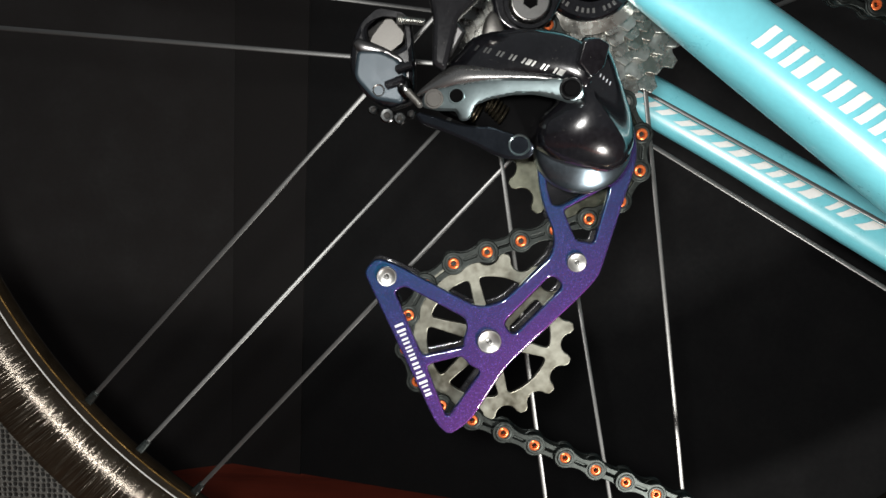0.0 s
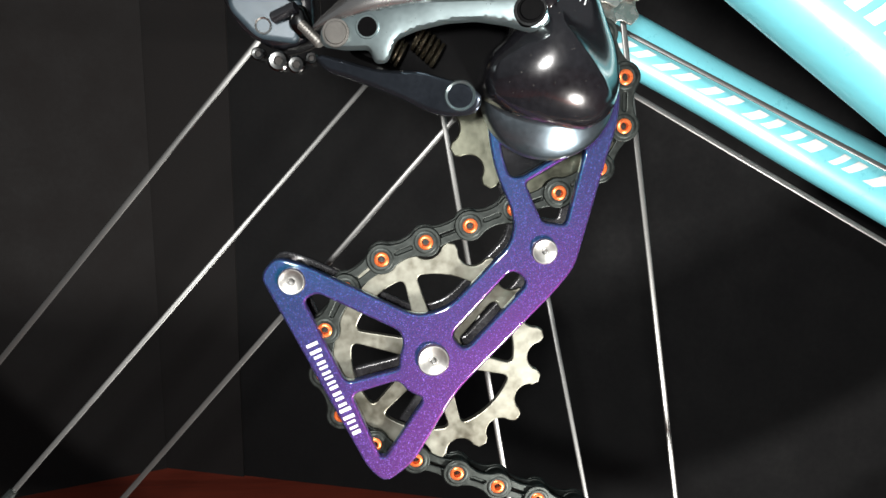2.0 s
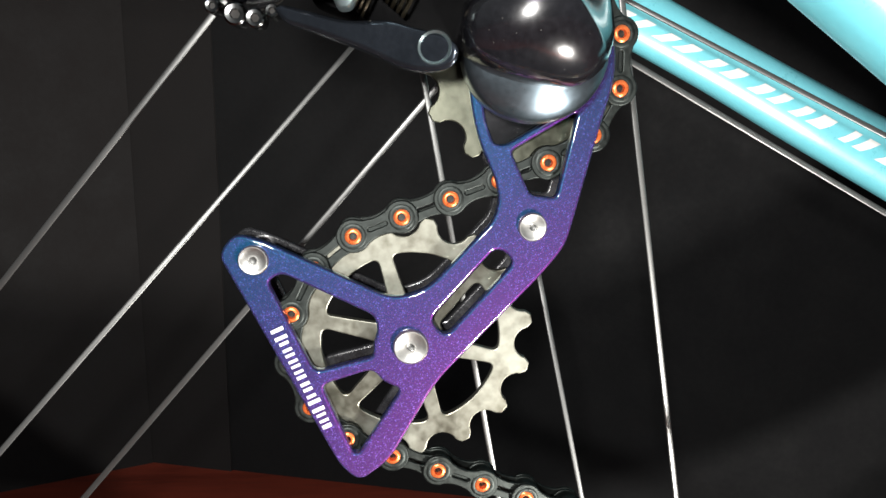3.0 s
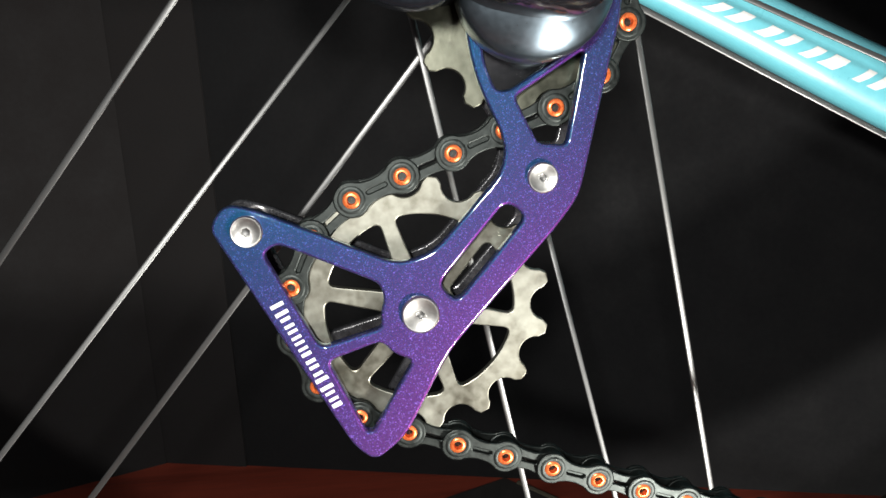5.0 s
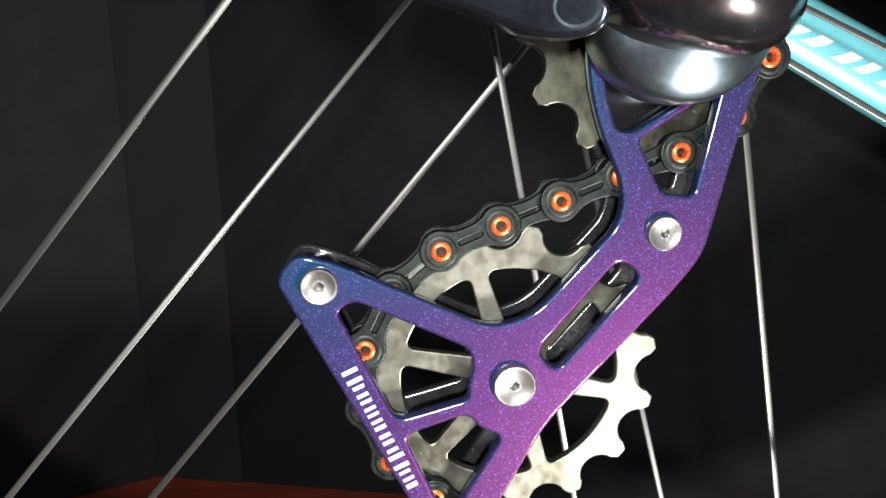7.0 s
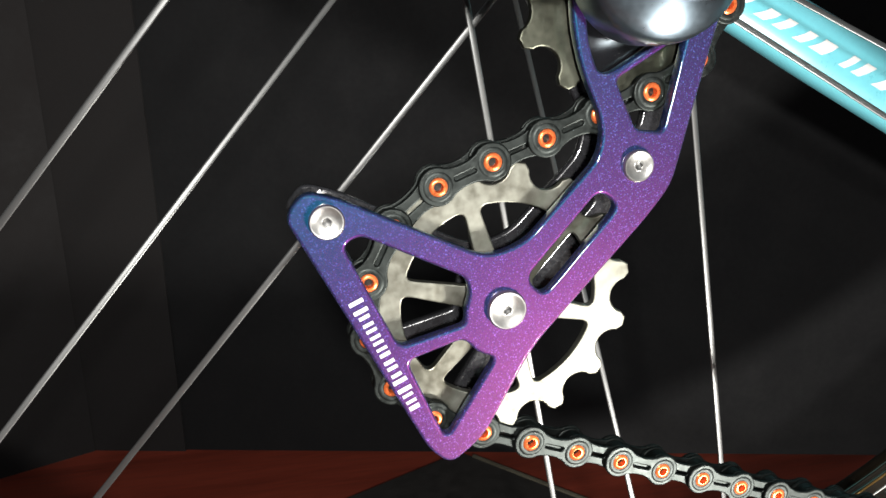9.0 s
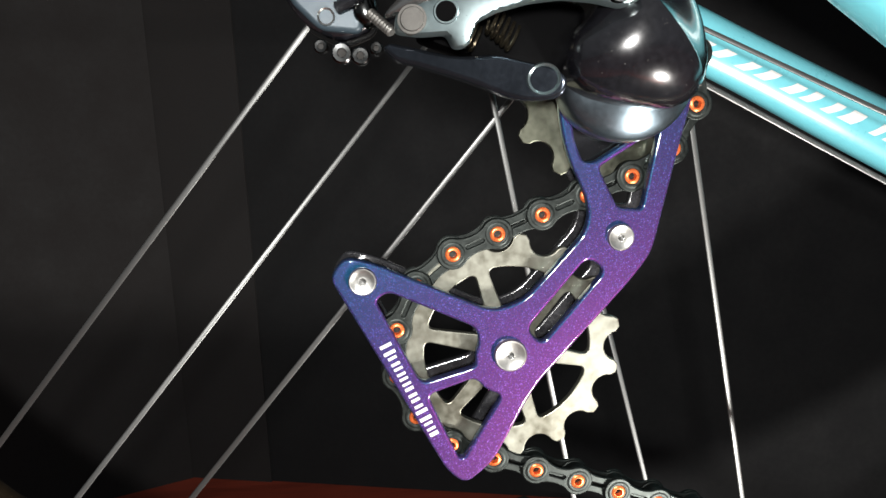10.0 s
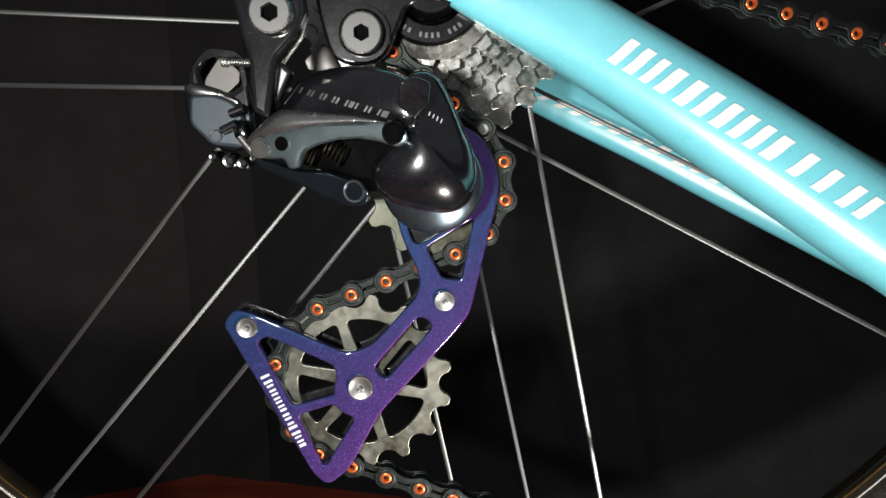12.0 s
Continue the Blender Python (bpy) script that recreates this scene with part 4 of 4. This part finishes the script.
def pulley(name, c, teeth, turn, hubr, spokes, spoke_turn, label, mat="pulley"):
    line, r = sprocket(teeth, tip=0.0008, land=0.0011)
    holes = [ring_of(c.x, c.y, 0.0035, 24)]
    if spokes:
        ri, ro, half = hubr, r - 0.0078, 0.0017
        for k in range(spokes):
            a0, a1 = spoke_turn + 2 * math.pi * k / spokes, spoke_turn + 2 * math.pi * (k + 1) / spokes
            o = [(ro * math.cos(a0 + half / ro + (a1 - a0 - 2 * half / ro) * j / 8), ro * math.sin(a0 + half / ro + (a1 - a0 - 2 * half / ro) * j / 8)) for j in range(9)]
            i_ = [(ri * math.cos(a1 - 1.5 * half / ri - (a1 - a0 - 3 * half / ri) * j / 4), ri * math.sin(a1 - 1.5 * half / ri - (a1 - a0 - 3 * half / ri) * j / 4)) for j in range(5)]
            holes.append(rounded_hole(moved(o, c.x, c.y), moved(i_, c.x, c.y)))
    ob = part(name, plate([moved(line, c.x, c.y, turn)] + holes, CHAIN_Y - 0.0011, 0.0022, 0.0003, 1), mat, cage, label)
    part("hub", lathe(c.x, c.y, [(0.003, CHAIN_Y - 0.0042), (0.0065, CHAIN_Y - 0.0042), (0.0078, CHAIN_Y - 0.0030), (0.0078, CHAIN_Y + 0.0030), (0.0065, CHAIN_Y + 0.0042), (0.003, CHAIN_Y + 0.0042)], 32), mat, ob)
    return ob


def phase_for(c, teeth):
    """Turn that puts the gaps under the chain pins."""
    near = min(pins, key=lambda p: abs((p - c).length - PITCH / (2 * math.sin(math.pi / teeth))) + (0 if (p - c).x < 0.01 else 1))
    return math.atan2(near.y - c.y, near.x - c.x) + math.pi / teeth


pulley("tension_pulley", C3, 15, phase_for(C3, 15), 0.0085, 6, radians(47), "large worn silver-olive toothed pulley with six spokes")
pulley("guide_pulley", C2, 12, math.atan2(0.2792 - C2.y, 0.0756 - C2.x) + math.pi / 12, 0.0085, 0, 0, "worn olive toothed guide pulley, darkened to paint its shade", "pulley_shaded")
# small print on the long strut, as plain letter-sized bars
head, tail = Vector((-0.0074, 0.2212)), Vector((0.0052, 0.1938))
u = (tail - head).normalized()
w = Vector((-u.y, u.x))
run = 0.0
for kind, wide, tall in ((WIDE, 2.9, 1.35), (WIDE, 2.5, 1.0), (WIDE, 2.3, 1.0), (WIDE, 2.2, 1.0), (WIDE, 2.7, 1.0), (WIDE, 2.6, 1.0), (WIDE, 3.1, 1.35), (WIDE, 2.3, 1.0), (ONE, 1.0, 1.0)):
    wide *= 0.00106
    cells = shape_cells(kind, 0.30)
    bms = []
    for u0, u1, v0, v1 in cells:
        h = 0.0024 * tall
        box = [head + u * (run + wide * a) + w * (h * (b - 0.5) + 0.0001) for a, b in ((u0, v0), (u1, v0), (u1, v1), (u0, v1))]
        bms.append(plate([[tuple(p) for p in box]], PY - 0.00012, 0.0003, 0.00005, 0))
    part("lettering_bar", merged(*bms), "print", cage, "small white lettering bar")
    run += wide + 0.00072

# ---------------------------------------------------------------- rear derailleur
rd = thing("rear_derailleur", (0.02, 0.245, 0.272), "black and grey rear derailleur with glossy links, springs and polished bolts", "derailleur")
blk = [(-27, 318), (-24, 326.5), (-16, 330), (-7, 328.5), (-5, 314), (-4.5, 300), (-14, 296.5), (-23, 301.5), (-27.5, 309)]
window = fillet(mm([(-20.6, 318.2), (-21.6, 323.5), (-17.5, 327.6), (-10, 326.6), (-8.6, 318.5), (-13.6, 315.6)]), 0.0014)
block = part("motor_block", plate([fillet(mm(blk), 0.0035), window], 0.2545, 0.020, 0.0022, 4), "black_gloss", rd, "glossy dark block with a window behind the links")
# dark sheet behind the window, painting the shade of its depth
part("back_plate", plate([fillet(mm(blk), 0.0035)], 0.2700, 0.004, 0.0005, 1), "hole", block)
part("face_plate", plate([fillet(mm([(-24.6, 315.6), (-25.4, 306.6), (-18.6, 299.6), (-8.6, 298.4), (-7.2, 307.6), (-10.4, 313.2), (-16.6, 315.8)]), 0.0022)], 0.2522, 0.0060, 0.0013, 4), "block_face", block, "blue-grey satin face")
# the shoulder's highlight is painted by a paler grey than the block
part("face_shoulder", inflate(fillet(mm([(-26.6, 317.6), (-24.6, 319.6), (-19.8, 318.4), (-14.4, 316.4), (-9.2, 313.6), (-6.6, 308.4), (-9.4, 311.6), (-16, 314.8), (-24, 314.6)]), 0.001), 0.2532, 0.0016, 0.003), "alloy_sheen", block, "rounded shoulder over the face, highlight put into its grey")
part("top_plate", plate([fillet(mm([(-20.8, 318.4), (-20.2, 320.8), (-15.8, 326.8), (-13.4, 327.0), (-9.0, 322.6), (-9.4, 319.2), (-13.5, 315.8)]), 0.0008)], 0.2562, 0.002, 0.0003), "sanded", block, "bare silver plate")
part("ring", torus_lathe(-0.0168, 0.3024, [(0.0015, 0.2530), (0.0016, 0.2517), (0.0020, 0.2515), (0.0022, 0.2526)], 28), "steel", block)
for x, z, r in ((-18.6, 296.0, 1.7), (-13.8, 294.4, 2.6), (-9.4, 293.6, 2.2), (-5.6, 295.2, 1.6)):
    y = 0.2528 + 0.0004 * r
    head = part("screw", lathe(x / 1000, z / 1000, [(r * 0.0004, y + 0.0010), (r * 0.00045, y + 0.0001), (r * 0.0008, y), (r * 0.00098, y + 0.0003), (r * 0.001, y + 0.0009), (r * 0.001, y + 0.007), (0, y + 0.007)], 22), "chrome", rd, "small chromed adjusting screw")
    part("socket", lathe(x / 1000, z / 1000, [(0, y + 0.0009), (r * 0.00042, y + 0.0009)], 6), "hole", head)
stop = screw(rd, "stop_screw", (-0.0020, 0.2452, 0.3243), (-0.0096, 0.2446, 0.3246), 0.0013, "bolt_light", "bare threaded stop screw", 0.0007)
screw(stop, "tip", (-0.0090, 0.2446, 0.3246), (-0.0112, 0.2444, 0.3247), 0.0018, "bolt_light", pitch=0.0009)
screw(rd, "set_screw", (-0.0108, 0.2490, 0.3092), (-0.0052, 0.2455, 0.3108), 0.0015, "black_gloss", "small black threaded set screw")
screw(rd, "set_screw", (-0.0142, 0.2500, 0.3040), (-0.0082, 0.2465, 0.3062), 0.0015, "black_gloss", "small black threaded set screw")
part("clip", inflate(fillet(mm([(-10.6, 307.4), (-6.4, 307.0), (-4.2, 301), (-7.5, 299.2), (-10.4, 302)]), 0.001), 0.2500, 0.0018, 0.002), "chrome", rd, "small bright clip")
screw(rd, "thread", (-0.0068, 0.2440, 0.3020), (-0.0020, 0.2400, 0.2972), 0.0013, "sanded", "short bare threaded stud")
arm = [(-3.5, 346), (-2.2, 338), (-1.2, 331), (0.8, 324), (1.0, 309.5), (5.2, 307.2), (8.6, 324), (14.6, 330), (17.2, 337), (16, 345), (8, 349)]
part("hanger_link", plate([fillet(mm(arm), 0.0016)], 0.2300, 0.0105, 0.0015, 4), "dark_anod", rd, "near-black hanger link arm with bright edges")
flat_bolt(rd, "link_bolt", 0.0083, 0.3362, 0.2262, 0.0064, 0.0026, 0.0042, "wide polished bolt with a hexagon socket")
flat_bolt(rd, "hanger_bolt", 0.0318, 0.3322, 0.2425, 0.0068, 0.0025, 0.0048, "wide polished bolt with a hexagon socket")
part("washer", torus_lathe(0.0318, 0.3322, [(0.0070, 0.2470), (0.0072, 0.2452), (0.0083, 0.2452), (0.0086, 0.2470)], 48), "black_gloss", rd)
part("arm_web", plate([fillet(mm([(3.4, 323.4), (6.8, 325.0), (11.4, 320.6), (7.0, 312.0), (5.2, 312.2)]), 0.0008)], 0.2368, 0.006, 0.0012, 4), "alloy_sheen", rd, "bare alloy inner face of the hanger link")
part("nub", inflate(fillet(mm([(16.8, 320.4), (17.6, 326.4), (19.4, 329.0), (21.4, 328.6), (23.4, 324.6), (25.4, 321.4), (21.5, 319.8)]), 0.001), 0.2465, 0.0016, 0.006), "sanded", rd, "bare alloy stop nub")


def lean_y(x, z):
    return -(x - 0.020) * 0.36


top = [(-4, 300), (2, 306.5), (9, 314), (14, 319.5), (22, 321.6), (33, 322), (42, 320), (49, 315), (50, 308), (47.5, 302.6), (41, 304.4), (30, 305), (15, 303.4), (3, 301)]
bm = inflate(rounded(mm(top), 70), 0.2365, 0.0085, 0.010, sharp=0.36)
upper = part("upper_link", shear(bm, lambda x, z: lean_y(x, z) + (z - 0.308) * 0.25), "black_gloss", rd, "glossy black upper link with pale lettering bars")
# added strip: the link's highlight as a separate, paler piece
sheen_strip = [(-3.4, 300.4), (1.2, 305.2), (7, 309.4), (12, 309.8), (20, 308.8), (30, 307.6), (38.5, 305.6), (30, 305.2), (15, 303.6), (3, 301.2)]
part("sheen_strip", shear(inflate(rounded(mm(sheen_strip), 120), 0.2300, 0.0042, 0.004, 0.0003), lambda x, z: lean_y(x, z) + (z - 0.308) * 0.25), "link_sheen", upper, "added pale strip painting the upper link's soft highlight")
bpy.context.view_layer.update()
run = 0.0
for kind, wide in ((WIDE, 4.2), (WIDE, 4.2), (WIDE, 4.0), (WIDE, 4.2), (ONE, 1.6), (WIDE, 4.2), (WIDE, 4.0), (SLAB, 4.0)):
    bms = []
    for u0, u1, v0, v1 in shape_cells(kind, 0.19):
        q = []
        for a, b in ((u0, v0), (u1, v0), (u1, v1), (u0, v1)):
            t = (run + wide * a) / 36.0
            q.append((0.0143 + 0.0285 * t + 0.0011 * (b - 0.5), 0.3153 - 0.0086 * t + 0.0016 * (b - 0.5)))
        bm = plate([q], -0.00012, 0.0003, 0.00003, 0)
        for v in bm.verts:
            hit, p, _, _ = upper.ray_cast(upper.matrix_world.inverted() @ Vector((v.co.x, 0.15, v.co.z)), Vector((0, 1, 0)))
            v.co.y += (upper.matrix_world @ p).y if hit else 0.23
        bms.append(bm)
    part("lettering_bar", merged(*bms), "bolt_light", upper, "small silver lettering bar")
    run += wide + 0.65
band = [(-1.6, 296.6), (-1.4, 300.2), (4.2, 302.6), (11.5, 304.0), (22.6, 305.4), (31.8, 305.4), (39.3, 305.6), (45.3, 303.6), (46.2, 300.2), (43.4, 298.5), (38.1, 300.2), (32.0, 301.2), (25.9, 300.9), (19.7, 299.6), (15.2, 297.7), (13.3, 292.8), (10.5, 292.6), (9.2, 295.7), (3.7, 295.6)]
outer_link = part("outer_link", shear(inflate(fillet(mm(band), 0.0012, 4), 0.2270, 0.0012, 0.0045, 0.0005, 0.22), lean_y), "band", rd, "pale grey arched outer link")
y = 0.2255 + lean_y(0.0089, 0)
# flat disc on the face; the hole's shade is put into its black
part("bore_disc", shear(lathe(0.0089, 0.3000, [(0, y), (0.0021, y)], 28), lambda x, z: -(x - 0.0089) * 0.36), "satin", outer_link)
part("bore_rim", shear(torus_lathe(0.0089, 0.3000, [(0.0021, y + 0.0004), (0.0021, y - 0.0002), (0.0024, y - 0.0002), (0.0026, y + 0.0004)], 32), lambda x, z: -(x - 0.0089) * 0.36), "band", outer_link)
for x, z, r, mat in ((42, 302.6, 2.6, "satin"), (2.0, 298.9, 3.0, "sanded")):
    y = 0.2262 + lean_y(x / 1000, 0)
    part("pivot", shear(lathe(x / 1000, z / 1000, [(0, y - 0.0016), (r * 0.00078, y - 0.0016), (r * 0.00084, y - 0.0010), (r * 0.0010, y - 0.0010), (r * 0.0010, y + 0.003)], 32), lambda a, b: -(a - x / 1000) * 0.36), mat, outer_link)
part("pivot_ring", shear(torus_lathe(0.042, 0.3026, [(0.0025, 0.2185), (0.0026, 0.2178), (0.0031, 0.2178), (0.0034, 0.2188)], 36), lambda x, z: -(x - 0.042) * 0.36), "chrome", outer_link)
low = [(-4.2, 294.6), (-2.6, 295.6), (2.3, 294.3), (11.4, 291.6), (20.5, 291.5), (25.0, 289.9), (31.4, 288.2), (34.2, 285.6), (33.2, 282.4), (30.6, 281.3), (25.9, 281.3), (21.9, 282.5), (16.4, 285.2), (10.2, 287.7), (3.0, 290.3), (-1.6, 291.6)]


def lean_low(x, z):
    return -(x - 0.0286) * 0.5


lower = part("lower_link", shear(plate([fillet(mm(low), 0.0024, 5)], 0.2302, 0.0080, 0.0010, 4), lean_low), "grey_anod", rd, "dark grey lower link with a pivot pin")
part("pivot", shear(lathe(0.0292, 0.2858, [(0, 0.2303), (0.0026, 0.2303), (0.0027, 0.2312)], 32), lambda x, z: -(x - 0.0292) * 0.5), "black_gloss", lower)
part("pivot_ring", shear(torus_lathe(0.0292, 0.2858, [(0.0026, 0.2309), (0.0027, 0.2296), (0.0032, 0.2292), (0.0035, 0.2306)], 36), lambda x, z: -(x - 0.0292) * 0.5), "band", lower)
kn = [(35.6, 295), (34.2, 290.4), (35.8, 285.6), (40.4, 282.0), (46.4, 280.0), (52, 278.9), (58, 278.6), (63.0, 281.8), (65.4, 288), (64.6, 296), (61.6, 303.5), (58.6, 310.8), (55.2, 317), (51, 320), (46.5, 319), (44.2, 313), (43.0, 306), (40.0, 299.5)]
ridge = [Vector(p) for p in mm([(46.5, 320), (47.5, 306.2), (49.6, 300.4), (55.1, 294), (60, 288.5), (66, 281)])]


def right_of_ridge(gx, gz):
    """Beyond the curved ridge the shell falls away as a facet."""
    best, side = np.full(gx.shape, 9.0), np.zeros(gx.shape)
    for p, q in zip(ridge, ridge[1:]):
        d = q - p
        t = np.clip(((gx - p.x) * d.x + (gz - p.y) * d.y) / d.length_squared, 0, 1)
        away = np.hypot(gx - p.x - t * d.x, gz - p.y - t * d.y)
        cross = (gx - p.x) * d.y - (gz - p.y) * d.x
        side = np.where(away < best, np.sign(-cross), side)
        best = np.minimum(best, away)
    return np.where(side > 0, 1.0 - 0.42 * (1 - np.exp(-best / 0.005)), 1.0)


knuckle = part("knuckle", inflate(rounded(mm(kn), 128), 0.2325, 0.0130, 0.0205, sharp=0.5, tilt=lambda x, z: (x - 0.052) * 0.04, crease=right_of_ridge), "black_gloss", rd, "rounded glossy black knuckle")
part("barrel", lathe(0.052, 0.2870, [(0.0060, 0.2362), (0.0080, 0.2369), (0.0105, 0.2379), (0.0130, 0.2391), (0.0148, 0.2402), (0.0156, 0.2411), (0.0160, 0.2426), (0.0161, 0.2460), (0.0160, 0.2510), (0.0145, 0.2540), (0.010, 0.2545)], 72), "collar", rd, "dark polished blue-grey barrel below the knuckle")
part("pivot_cover", plate([fillet(mm([(40, 283), (41.5, 271), (44.5, 264.8), (49, 265.2), (62, 274.4), (66, 282), (60, 297), (45, 297)]), 0.003)], 0.2592, 0.0010, 0.0002), "black_gloss", rd, "black cover inside the cage")
# filler body between the links; the recess's shade is painted as black
inner_fill = [(4, 297), (14, 302), (30, 304), (42, 303), (46, 297), (40, 288), (34, 284), (26, 288), (12, 293)]
part("inner_link", pebble(mm(inner_fill), [(0.9, 0.2560), (1.0, 0.2545), (1.0, 0.2480), (0.9, 0.2450), (0.5, 0.2440)], 72), "satin", rd, "black filler for the inner link, recess shade in its colour")
tab = [(43.5, 310), (44.6, 316.2), (48.8, 317.2), (52.6, 315.6), (51.8, 309.6), (48, 305.8)]
part("tab", shear(plate([fillet(mm(tab), 0.0009)], 0.2172, 0.0110, 0.0007, 4), lambda x, z: (x - 0.048) * 0.25 - (z - 0.312) * 0.3), "black_gloss", rd, "glossy black raised tab")
for x0, x1 in ((0.0125, 0.0165), (0.0195, 0.0250)):
    pts = []
    turns = 5
    for k in range(turns * 14 + 1):
        a = 2 * math.pi * k / 14
        t = k / (turns * 14)
        pts.append((x0 + (x1 - x0) * t + 0.0012 * math.cos(a), 0.2400 + 0.0024 * math.sin(a), 0.2995 - 0.0045 * t + 0.0027 * math.cos(a)))
    part("spring", sweep(pts, 0.0004, 6), "brass", rd, "brass-coloured coil spring")

# a small pale scribble on the knuckle
bpy.context.view_layer.update()
panel_side = knuckle
for k in range(4):
    x, z = 0.0520 + 0.0011 * k, 0.3075 - 0.0007 * k
    bm = plate([[(x - 0.0004, z - 0.0005), (x - 0.0001, z - 0.0005), (x + 0.0003, z + 0.0006), (x, z + 0.0006)]], -0.00012, 0.0003, 0.00003, 0)
    for v in bm.verts:
        hit, p, _, _ = panel_side.ray_cast(panel_side.matrix_world.inverted() @ Vector((v.co.x, 0.15, v.co.z)), Vector((0, 1, 0)))
        v.co.y += (panel_side.matrix_world @ p).y if hit else 0.23
    part("print_bar", bm, "print", knuckle)
